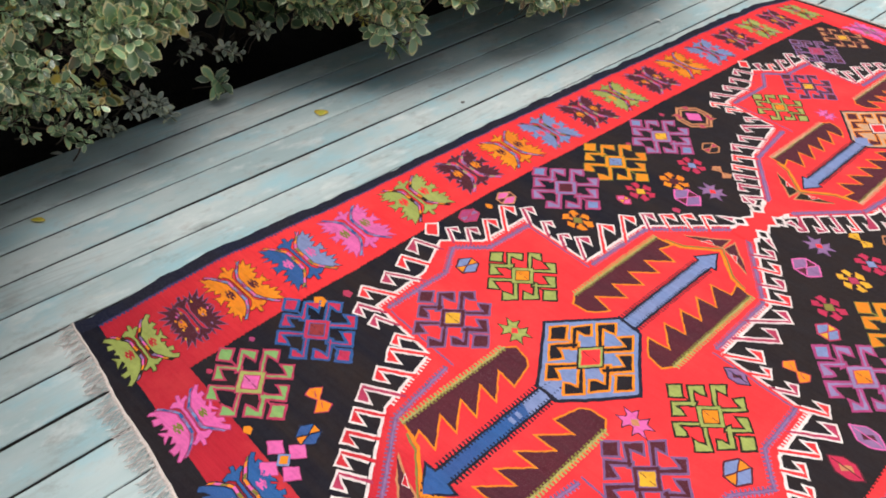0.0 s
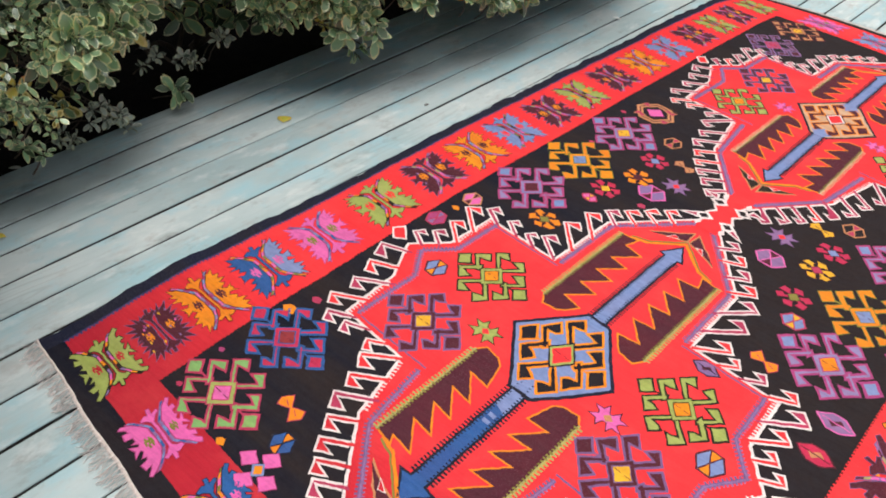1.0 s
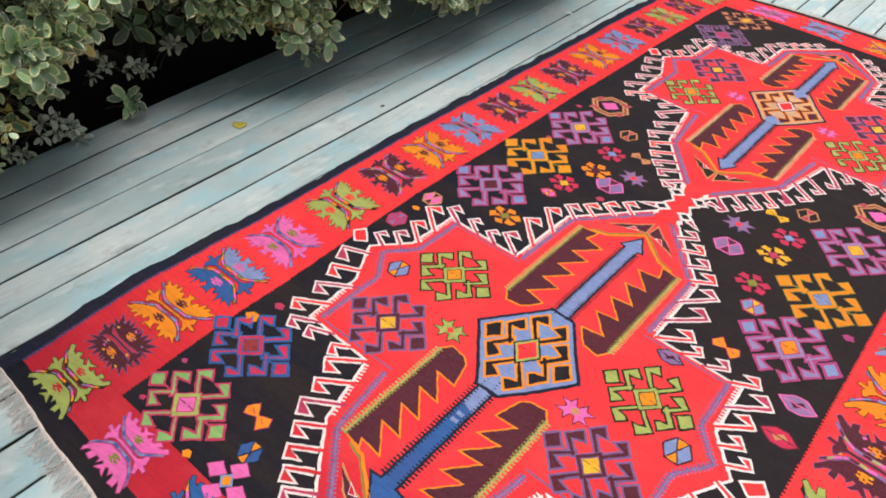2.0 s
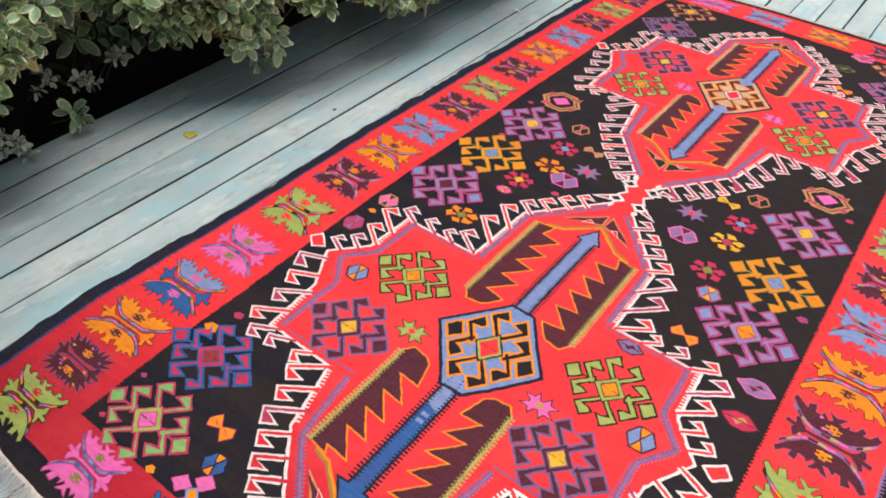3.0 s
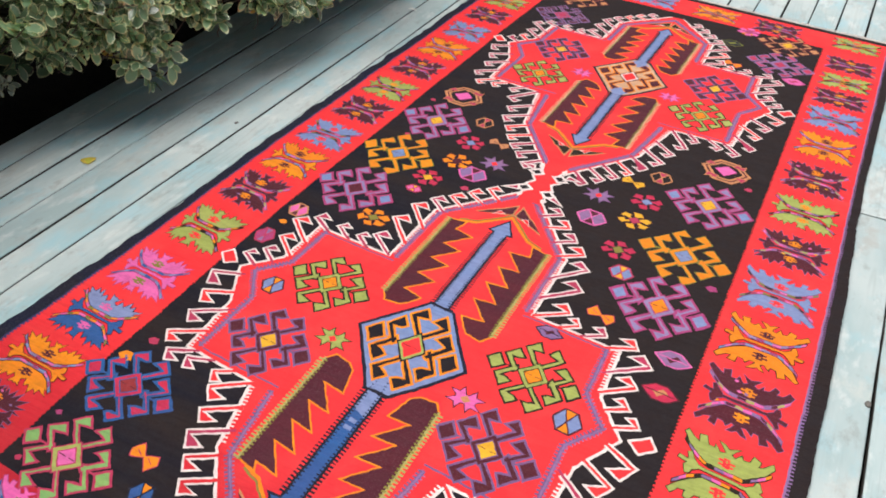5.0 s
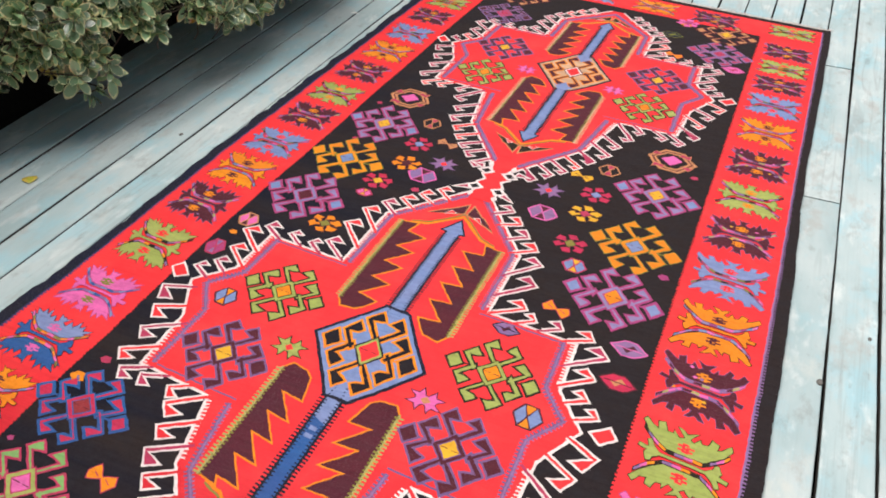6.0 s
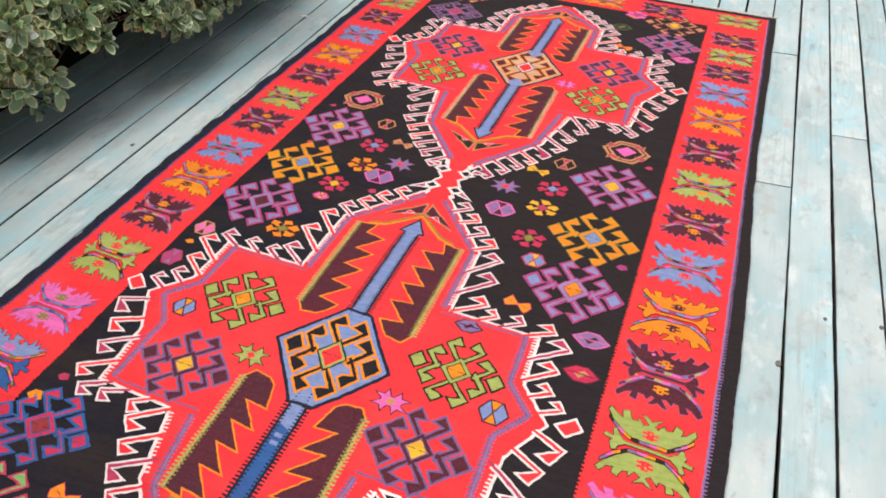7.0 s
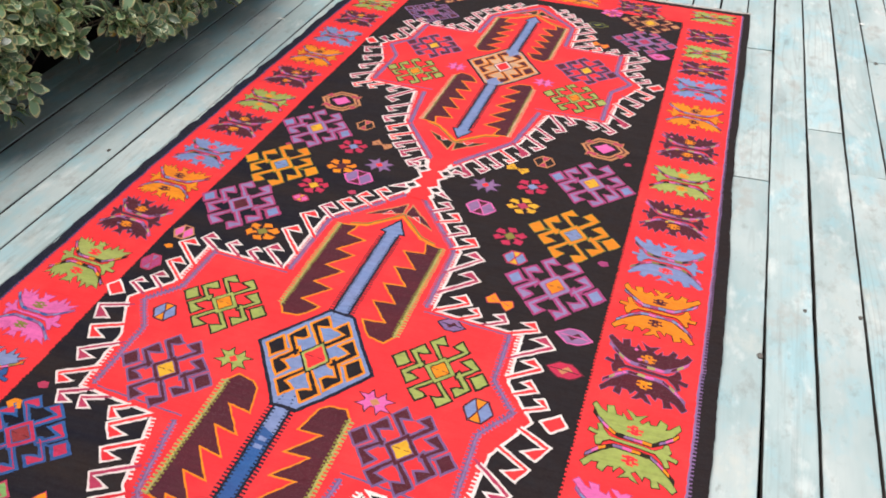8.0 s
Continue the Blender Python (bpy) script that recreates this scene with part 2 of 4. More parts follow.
LEAF = leaf_material("variegated_leaf", (0.200, 0.312, 0.170), (0.94, 0.97, 0.64), 0.96)
PALE_LEAF = leaf_material("young_pale_leaf", (0.36, 0.44, 0.33), (0.84, 0.87, 0.72), 0.88)
FALLEN_LEAF = leaf_material("fallen_yellow_leaf", (0.74, 0.46, 0.05), (0.85, 0.66, 0.14))
YELLOW_LEAF = leaf_material("yellowed_leaf", (0.42, 0.32, 0.06), (0.78, 0.66, 0.24))


def plain(name, rgb, rough, scale, dark=0.6):
    n = Nodes(name)
    a = n.noise(n.position((1, 1, 1)), scale, 5)
    n.link(n.mix(n.ramp(a, [(0.35, 0.0), (0.7, 1.0)]), rgb, tuple(c * dark for c in rgb)), n.bsdf.inputs["Base Color"])
    n.bsdf.inputs["Roughness"].default_value = rough
    n.bump(a, 0.4, 0.002)
    return n.mat


BARK = plain("shrub_bark", (0.085, 0.06, 0.042), 0.9, 60)
COTTON = plain("undyed_cotton", (0.86, 0.77, 0.73), 0.95, 160, 0.8)
CORD = plain("pale_cotton_cord", (0.80, 0.68, 0.62), 0.95, 200, 0.8)
SCRAP = plain("pale_dry_leaf", (0.62, 0.60, 0.54), 0.85, 120, 0.8)
PETAL = plain("white_petal", (0.86, 0.86, 0.83), 0.7, 120, 0.9)
SIDE_SHADE = plain("gap_shade_wood", (0.075, 0.062, 0.052), 0.9, 40)
SOIL = soil()


# ---- building helpers ----
def part(name, bm, material, parent, label=""):
    """Links a bmesh as one mesh object under a thing or a part."""
    me = bpy.data.meshes.new(name)
    bm.to_mesh(me)
    bm.free()
    for m in (material if isinstance(material, list) else [material]):
        me.materials.append(m)
    ob = new(name, me)
    ob.parent = parent
    return tagged(ob, label)


def from_arrays(name, verts, faces, material, parent, smooth=True):
    me = bpy.data.meshes.new(name)
    me.from_pydata(verts, [], faces)
    me.materials.append(material)
    if smooth:
        me.polygons.foreach_set("use_smooth", [True] * len(me.polygons))
    ob = new(name, me)
    ob.parent = parent
    return ob


def empty(name, at, label, category, group="", kind=""):
    ob = new(name)
    ob.empty_display_size = 0.1
    ob.location = at
    return tagged(ob, label, category, group, kind)


def lerp_table(table, x):
    for (a, p), (b, q) in zip(table, table[1:]):
        if x <= b:
            f = max(0, min(1, (x - a) / (b - a)))
            f = f * f * (3 - 2 * f)
            return p + (q - p) * f
    return table[-1][1]


# ---- ground ----
gm = bmesh.new()
bmesh.ops.create_grid(gm, x_segments=60, y_segments=60, size=300)
for v in gm.verts:
    v.co.z = -0.16 + 0.02 * noise.noise(v.co * 0.7)
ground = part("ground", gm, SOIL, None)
tagged(ground, "bare garden soil, coloured near black for the shade below the deck and shrubs", "ground", kind="structure")

# ---- deck ----
PITCH, GAP, THICK = 0.12, 0.0054, 0.027
DECK_LEFT = -0.70
deck = empty("deck", (0, 0, 0), "deck of worn blue-green washed softwood boards", "deck", kind="structure")


def fan(x, y):
    """Fans the boards to match the camera's view: how far a place at x, y is off the straight line."""
    degrees = lerp_table([(-0.82, -1.6), (-0.70, -1.7), (-0.58, -2.0), (-0.46, -1.13), (-0.34, -0.53), (-0.22, -0.14), (-0.10, 0.18), (0.02, 0.17), (0.20, 0.1), (1.70, 0.0), (1.94, -0.24), (2.19, -0.34), (2.31, -0.43), (2.6, -0.5)], x)
    return math.tan(radians(degrees)) * (max(0.0, min(4.6, y)) - 2.0)


def board_mesh(length, seed, x0, y0):
    """One board: rounded top edges, slight cup and crook, worn arrises; origin in the middle of its top."""
    rnd = random.Random(seed)
    w = PITCH - GAP - rnd.uniform(0, 0.003)
    n = max(4, int(length / 0.045))
    cup = rnd.uniform(-0.0012, 0.0012)
    section = [(-0.5, -THICK), (-0.5, -0.0030), (-0.490, -0.0009), (-0.470, 0), (-0.16, cup), (0.16, cup), (0.470, 0), (0.490, -0.0009), (0.5, -0.0030), (0.5, -THICK)]
    k = len(section)
    verts, faces = [], []
    for i in range(n + 1):
        y = (i / n - 0.5) * length
        sway = 0.0018 * math.sin(y * rnd.uniform(0.9, 1.0) * 2.1 + seed)
        wear = 0.0008 * noise.noise(Vector((seed * 3.1, y * 4, 0))) + 0.0011 * noise.noise(Vector((seed * 1.7, y * 17, 3)))
        for sx, sz in section:
            verts.append((sx * w + sway + (wear if abs(sx) > 0.48 else 0) + fan(x0 + sx * PITCH, y0 + y), y, sz))
    for i in range(n):
        for j in range(k):
            a, b = i * k + j, i * k + (j + 1) % k
            faces.append((a, a + k, b + k, b))
    faces.append(tuple(range(k)))
    faces.append(tuple(n * k + j for j in reversed(range(k))))
    me = bpy.data.meshes.new("board")
    me.from_pydata(verts, [], faces)
    me.materials.append(WOOD)
    me.materials.append(SIDE_SHADE)
    # dark sides and underside put the gaps' shade into the colour
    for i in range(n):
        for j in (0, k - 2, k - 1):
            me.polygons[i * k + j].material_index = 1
    bm = bmesh.new()
    bm.from_mesh(me)
    bmesh.ops.recalc_face_normals(bm, faces=bm.faces)
    bm.to_mesh(me)
    bm.free()
    return me


# joints (metres along the boards) for the boards where the ends of two planks meet in the open
JOINTS = {16: (2.745, 3.79), 18: (3.144,), 19: (2.87,), 20: (3.80,), 14: (0.1, 5.2), 2: (5.6,)}
# knots: place and half width
KNOTS = [(1.931, 1.906, 0.007), (2.036, 2.115, 0.005), (2.318, 3.79, 0.008), (-0.134, 2.269, 0.006), (2.17, 2.13, 0.005)]
rnd = random.Random(5)
for k in range(-6, 40):
    x = -0.1 + PITCH * (k + 0.5)
    if x < DECK_LEFT:
        continue
    ends = [-3.0, *JOINTS.get(k, (rnd.uniform(5.2, 7.5) if k % 2 else rnd.uniform(-2.2, -0.6),)), 9.0]
    for i, (y0, y1) in enumerate(zip(ends, ends[1:])):
        length = y1 - y0 - 0.0055
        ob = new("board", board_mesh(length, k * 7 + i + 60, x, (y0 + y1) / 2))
        ob.parent = deck
        ob.location = (x, (y0 + y1) / 2, rnd.uniform(-0.0012, 0.0012))
        ob.rotation_euler = (0, radians(rnd.uniform(-0.5, 0.5)), 0)

# knots that stand a hair proud of the worn boards
KNOT = plain("dark_knot", (0.17, 0.155, 0.14), 0.8, 160, 0.3)
for x, y, r in KNOTS:
    bm = bmesh.new()
    centre = bm.verts.new((0, 0, 0.0011))
    ring = [[bm.verts.new((r * f * math.cos(a) * (1 + 0.12 * math.sin(3 * a + x * 9)), 1.5 * r * f * math.sin(a), z)) for a in [2 * math.pi * k / 14 for k in range(14)]] for f, z in ((0.55, 0.0014), (1.0, 0.0004), (1.02, -0.004))]
    for k in range(14):
        bm.faces.new((centre, ring[0][k], ring[0][(k + 1) % 14]))
        for p, q in zip(ring, ring[1:]):
            bm.faces.new((p[k], q[k], q[(k + 1) % 14], p[(k + 1) % 14]))
    ob = part("knot", bm, KNOT, deck, "dark knot in the wood")
    ob.location = (x, y, 0.0008)

# bearers under the boards
for y in (-2.2, -0.6, 1.0, 2.6, 4.2, 5.8, 7.4):
    bm = bmesh.new()
    bmesh.ops.create_cube(bm, size=1)
    bmesh.ops.scale(bm, vec=(5.5, 0.06, 0.11), verts=bm.verts)
    bmesh.ops.bevel(bm, geom=bm.edges[:], offset=0.004, segments=1, affect='EDGES')
    ob = part("bearer", bm, BARK, deck)
    ob.location = (2.08, y, -THICK - 0.057)


# ---- rug ----
# The design is laid out in rug coordinates: u across (0 to 1.83), v along (0.655 to 4.25).
U1, V0, V1 = 1.835, 0.655, 4.25
LIFT, LAYER = 0.0030, 0.00018
LEFT_EDGE = [(0.4, 0.03), (0.66, 0.022), (1.15, -0.005), (1.8, -0.016), (2.6, 0.012), (3.3, 0.035), (3.8, 0.06), (4.3, 0.12)]


def clamp(x):
    return max(0.0, min(1.0, x))


def lay(u, v, layer=0):
    """Where a point of the rug's design lies on the deck: skewed and bowed to fit the camera's view, and wavy."""
    left = 1 - u / U1
    x = u + left * left * lerp_table(LEFT_EDGE, v)
    y = v - 0.10 * (u - 0.909)
    y -= clamp((0.76 - v) / 0.12) * 0.085 * u
    y -= clamp((v - 3.9) / 0.35) * 0.11 * clamp(1 - u / 0.8) ** 1.5
    # the left edge is drawn in along its middle, to fit the camera's view
    x += clamp(1 - u / 0.15) * lerp_table([(1.05, 0.0), (1.25, 0.016), (1.5, 0.034), (1.8, 0.040), (2.0, 0.038), (2.3, 0.022), (2.6, 0.024), (3.2, 0.018), (4.2, 0.014)], v)
    x += 0.0016 * noise.noise(Vector((u * 48, v * 48, 7.7)))
    y += 0.0016 * noise.noise(Vector((u * 48, v * 48, 2.2)))
    x += 0.0017 * noise.noise(Vector((u * 120, v * 120, 1.7)))
    y += 0.0017 * noise.noise(Vector((u * 120, v * 120, 5.2)))
    rim = clamp(1 - u / 0.06)
    x += rim * 0.009 * noise.noise(Vector((0, v * 9.0, 3.3))) + rim * 0.007 * noise.noise(Vector((0, v * 23.0, 1.3)))
    rim2 = clamp(1 - (U1 - u) / 0.05)
    x += rim2 * (lerp_table([(1.0, 0.007), (2.2, 0.008), (2.9, -0.010), (4.25, -0.006)], v) + 0.006 * noise.noise(Vector((5, v * 5.0, 8.3))))
    end = clamp(1 - (v - V0) / 0.05)
    y += end * 0.010 * noise.noise(Vector((u * 5.0, 4.1, 0)))
    z = LIFT + 0.0012 * (1 + noise.noise(Vector((u * 3.2, v * 3.2, 0)))) + 0.0016 * (1 + noise.noise(Vector((u * 2.0, v * 8.5, 4.4))))
    z += 0.004 * rim * (0.5 + noise.noise(Vector((2, v * 8.0, 0)))) + 0.003 * rim2
    # two faint creases that run in from the edge
    z += 0.003 * clamp((u - 0.9) / 0.6) * (math.exp(-((v - 2.845 - 0.03 * (u - 1.8)) / 0.025) ** 2) + math.exp(-((v - 2.10 - 0.03 * (u - 1.8)) / 0.025) ** 2))
    # shifted towards the camera so the raised layers line up in its view
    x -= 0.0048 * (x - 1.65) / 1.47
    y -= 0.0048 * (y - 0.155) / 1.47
    return Vector((x, y, z + layer * LAYER))


def area(poly):
    return 0.5 * sum(a[0] * b[1] - b[0] * a[1] for a, b in zip(poly, poly[1:] + poly[:1]))


def offset(poly, d):
    """The polygon moved outwards by d, with mitred corners."""
    if area(poly) < 0:
        poly = poly[::-1]
    out = []
    n = len(poly)
    for i in range(n):
        p, c, q = Vector(poly[i - 1]), Vector(poly[i]), Vector(poly[(i + 1) % n])
        e1, e2 = (c - p).normalized(), (q - c).normalized()
        n1, n2 = Vector((e1.y, -e1.x)), Vector((e2.y, -e2.x))
        m = n1 + n2
        if m.length < 0.3:
            m = n1 + e1
            out.append(tuple(c + m * d))
            continue
        m = m.normalized()
        k = 1 / max(0.42, m.dot(n1))
        out.append(tuple(c + m * d * k))
    return out


class Weave:
    """Collects coloured shapes of one woven motif and turns them into one mesh on the rug."""
    def __init__(self):
        self.shapes = []

    def add(self, poly, mat, layer):
        poly = [tuple(p) for p in poly]
        self.shapes.append((poly if area(poly) > 0 else poly[::-1], mat, layer))

    def lined(self, poly, fill, line, width, layer):
        self.add(offset(poly, width), line, layer)
        self.add(poly, fill, layer + 1)

    def stroke(self, pts, width, mat, layer):
        """A woven line of constant width along the points."""
        pts = [Vector(p) for p in pts]
        for a, b in zip(pts, pts[1:]):
            e = (b - a).normalized()
            s = Vector((-e.y, e.x)) * width / 2
            e = e * width * 0.35
            self.add([a - e - s, b + e - s, b + e + s, a - e + s], mat, layer)

    def comb(self, a, b, step, length, mat, layer, fill=0.5):
        """Teeth that stand on the line from a to b, to its right."""
        a, b = Vector(a), Vector(b)
        n = max(1, int((b - a).length / step))
        e = (b - a) / n
        s = Vector((e.y, -e.x)).normalized() * length
        for i in range(n):
            p = a + e * i
            self.add([p, p + s, p + s + e * fill, p + e * fill], mat, layer)

    def place(self, name, parent, label="", grid=0.0085):
        mats = []
        verts, faces, index = [], [], []
        bm = bmesh.new()
        for poly, mat, layer in self.shapes:
            if mat not in mats:
                mats.append(mat)
            try:
                f = bm.faces.new([bm.verts.new((p[0], p[1], layer)) for p in poly])
                f.material_index = mats.index(mat)
                f.normal_update()
            except ValueError:
                pass
        bmesh.ops.triangulate(bm, faces=bm.faces[:])
        us, vs = [p[0] for s in self.shapes for p in s[0]], [p[1] for s in self.shapes for p in s[0]]
        for values, normal in ((us, (1, 0, 0)), (vs, (0, 1, 0))):
            for i in range(math.ceil(min(values) / grid), math.floor(max(values) / grid) + 1):
                bmesh.ops.bisect_plane(bm, geom=bm.verts[:] + bm.edges[:] + bm.faces[:], plane_co=Vector(normal) * i * grid, plane_no=normal)
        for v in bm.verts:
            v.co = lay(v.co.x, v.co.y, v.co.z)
        for f in bm.faces:
            f.normal_update()
            if f.normal.z < 0:
                f.normal_flip()
        return part(name, bm, mats, parent, label)


rug = empty("rug", (0, 0, 0), "flat-woven red and black wool rug with two hooked medallions", "rug")

# body of the rug: one sheet with thickness, black
NU, NV = 92, 360
sheet_v, sheet_f = [], []
for side in (0, 1):
    for i in range(NU + 1):
        for j in range(NV + 1):
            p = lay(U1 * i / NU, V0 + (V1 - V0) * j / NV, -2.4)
            sheet_v.append((p.x, p.y, p.z - side * 0.0026))
off = (NU + 1) * (NV + 1)
for i in range(NU):
    for j in range(NV):
        a = i * (NV + 1) + j
        q = (a, a + NV + 1, a + NV + 2, a + 1)
        sheet_f += [q, tuple(off + k for k in q[::-1])]
for i in range(NU):
    for a in (i * (NV + 1), i * (NV + 1) + NV):
        sheet_f.append((a, a + off, a + off + NV + 1, a + NV + 1))
for j in range(NV):
    for a in (j, NU * (NV + 1) + j):
        sheet_f.append((a, a + 1, a + 1 + off, a + off))
from_arrays("field", sheet_v, sheet_f, BLACK, rug, smooth=False)


def rect(u0, v0, u1, v1):
    return [(u0, v0), (u1, v0), (u1, v1), (u0, v1)]


# border of red with violet guard lines and a comb at the inner edge
FL, FR, FN, FF = 0.305, 1.558, 0.80, 4.04      # inner edges of the border: left, right, near, far
w = Weave()
w.add(rect(0.042, 0.70, FL, 4.215), RED, 1)
w.add(rect(FL, 0.70, FR, FN), RED, 1)
w.add(rect(FL, FF, FR, 4.215), RED, 1)
w.add(rect(FR, 0.70, 1.797, 4.215), RED, 1)
w.comb((FL, FF), (FL, FN), 0.012, -0.0022, RED, 1)
w.comb((FR, FF), (FR, FN), 0.012, 0.0045, RED, 1)
w.place("border", rug, "red border with dark edges")
w = Weave()
w.add(rect(0.0, V0, 0.040, V1), NAVY, 1)
w.place("selvage", rug, "dark navy woven edge")
w = Weave()
w.stroke([(0.040, 0.70), (0.040, 4.215)], 0.0055, INDIGO, 2)
w.comb((0.040, 4.21), (0.040, 0.70), 0.011, -0.008, INDIGO, 2)
w.stroke([(1.798, 0.70), (1.798, 4.215)], 0.0045, MAUVE, 2)
w.comb((1.799, 0.70), (1.799, 4.21), 0.011, 0.007, MAUVE, 2, 0.4)
w.place("guard_line", rug, "violet stitched guard lines")


# ---- motifs ----
def diamond(cu, cv, hu, hv):
    """Maps the square (a, b) in -1..1 to a diamond with half diagonals hu, hv."""
    return lambda a, b: (cu + (a + b) * hu / 2, cv + (a - b) * hv / 2)


HOOKS = [
    [(-0.45, -0.30), (-0.47, -0.97), (-0.03, -0.97), (-0.03, -0.67), (-0.15, -0.72), (-0.355, -0.84), (-0.36, -0.30)],
    [(0.16, -0.30), (0.15, -1.0), (0.56, -1.0), (0.56, -0.69), (0.45, -0.74), (0.26, -0.86), (0.25, -0.30)],
]
TILE = [(-1.0, -1.0), (-1.0, -0.62), (-0.64, -0.60), (-0.62, -1.0)]


def hooked_diamond(label, cu, cv, hu, hv, fill, line, heart, rim=None, back=None, base=2, tile=None, edge=0.48, inset=0.0, core=None):
    """Hooked diamond: a framed lozenge with eight latch hooks and a square at each side corner."""
    m = diamond(cu, cv, hu, hv)
    w = Weave()
    lw = 0.033 * (hu + hv)
    jig = random.Random(int(cu * 977 + cv * 131))
    turns = [lambda a, b: (a, b), lambda a, b: (-b, -a), lambda a, b: (-a, -b), lambda a, b: (b, a)]
    if back:
        w.lined([m(-1.14, -1.14), m(-1.14, 0.2), m(-1.16, 0.70), m(-0.70, 1.13), m(0, 1.17), m(1.15, 1.15), m(1.14, 0.2), m(1.16, -0.65), m(0.70, -1.14), m(0, -1.14)], back, NAVY, 0.009, base)
        base += 2
    rings = ((0.33, core), (0.285, rim or fill), (0.225, heart)) if core else ((0.35, line), (0.315, rim or fill), (0.225, line), (0.195, heart))
    for k, (r, tone) in enumerate(rings):
        w.add([m(-r, -r), m(r, -r), m(r, r), m(-r, r)], tone, base + 1 + k)
    w.stroke([m(-0.17, -0.17), m(-0.03, -0.03)], lw * 0.22, MAROON, base + 5)
    w.stroke([m(0.05, 0.05), m(0.17, 0.17)], lw * 0.22, MAROON, base + 5)
    top = w.place("hooked_diamond", rug, label)
    for turn in turns:
        for hook in HOOKS:
            pts = [m(*turn(a + jig.uniform(-0.025, 0.025), b + jig.uniform(-0.025, 0.025))) for a, b in hook]
            h = Weave()
            h.add(offset(pts, lw * edge), line, base)
            h.add(offset(pts, -lw * inset), fill, base + 1)
            h.place("latch_hook", top)
    for s in (1, -1):
        corner = [m(a * s, b * s) for a, b in TILE]
        c = Weave()
        c.add(offset(corner, lw * edge), line, base)
        c.add(offset(corner, -lw * inset * 1.5), tile or fill, base + 1)
        c.stroke([m(-0.62 * s, -0.62 * s), m(-0.3 * s, -0.3 * s)], lw * 0.55, line, base)
        c.place("corner_tile", top)
    return top


def blossom(cu, cv, hu, hv, fill, line, stripes, spot, second=None, spiky=False, ragged=False):
    """Border flower: two crowns with long corner horns and a fish-tail, striped ribs along their feet, and a forked stem between."""
    w = Weave()
    jig = random.Random(int(cu * 677 + cv * 391))
    skew = jig.uniform(-0.08, 0.08)

    def m(p, q):
        return (cu + p * hu + skew * q * hu * 0.5, cv + q * hv + skew * p * hv * 0.5)

    def wobble(pts, d=0.025):
        return [(p + jig.uniform(-d, d), q + jig.uniform(-d, d)) for p, q in pts]

    crown = [(0.38, 0.22), (0.62, 0.38), (0.84, 0.58), (1.04, 0.88), (0.96, 0.98), (0.80, 0.80), (0.64, 0.74), (0.70, 0.93), (0.54, 0.98), (0.48, 0.76), (0.34, 0.74), (0.30, 0.86), (0.18, 0.70)]
    tail = [(0.06, 0.76), (0.22, 0.99), (0.10, 0.96), (0.0, 0.90)]
    if spiky:
        crown = [(0.34, 0.16), (0.62, 0.24), (1.0, 0.28), (0.70, 0.36), (1.02, 0.58), (0.68, 0.52), (0.92, 0.88), (0.56, 0.64), (0.62, 1.0), (0.40, 0.70), (0.36, 1.02), (0.24, 0.70)]
        tail = [(0.10, 0.92), (0.05, 0.70), (0.0, 0.98)]
    if ragged and not spiky:
        crown = [(0.36, 0.21), (0.62, 0.36), (1.04, 0.62), (0.82, 0.62), (0.98, 0.86), (0.72, 0.75), (0.70, 0.94), (0.56, 0.76), (0.50, 1.0), (0.40, 0.72), (0.30, 0.84), (0.20, 0.62)]
        tail = [(0.08, 0.74), (0.16, 0.98), (0.06, 0.88), (0.0, 0.94)]
    line_w = 0.0018 if line is not BROWN or ragged else 0.0023
    for s in (1, -1):
        right = wobble(crown + tail)
        left = [(-p, q) for p, q in wobble(crown + tail[:-1])[::-1]]
        w.lined([m(p, q * s) for p, q in right + left], second if second and s > 0 else fill, line, line_w, 2)
        # stitched cross
        for p, q in ((0.09, 0.38), (-0.09, 0.38), (0.0, 0.44), (0.12, 0.49), (-0.10, 0.50), (0.0, 0.56), (0.0, 0.35)):
            w.add([m(p - 0.085, (q - 0.034) * s), m(p + 0.085, (q - 0.034) * s), m(p + 0.085, (q + 0.026) * s), m(p - 0.085, (q + 0.026) * s)], spot, 4 + ((p, q) in ((0.0, 0.44), (0.0, 0.56))))
        # striped ribs that part from the crown's foot and run out under its horns
        if not spiky:
            rib = [(-0.98, 0.62), (-0.86, 0.48), (-0.72, 0.35), (-0.58, 0.235), (-0.42, 0.135), (-0.20, 0.125), (0.0, 0.125), (0.20, 0.125), (0.42, 0.135), (0.58, 0.235), (0.72, 0.35), (0.86, 0.48), (0.98, 0.62)]
            start = jig.randint(0, 2)
            w.lined([m(p, (q - 0.005) * s) for p, q in rib] + [m(p, (q + 0.087) * s) for p, q in rib[::-1]], stripes[0], line, 0.0020, 5)
            for i, (a, b) in enumerate(zip(rib, rib[1:])):
                w.add([m(a[0], a[1] * s), m(b[0], b[1] * s), m(b[0], (b[1] + 0.082) * s), m(a[0], (a[1] + 0.082) * s)], stripes[(i + start) % len(stripes)], 7)
    if spiky or fill is MAROON:
        # flecks of colour woven all over the flower
        for k in range(16 if spiky else 7):
            a, r = jig.uniform(0, 6.28), jig.uniform(0.3, 0.9)
            p, q = r * math.cos(a), r * math.sin(a)
            w.add([m(p - 0.07, q), m(p, q - 0.05), m(p + 0.07, q), m(p, q + 0.05)], jig.choice((ORANGE, PINK, MAUVE, YELLOW, MAGENTA)), 9 + k % 2)
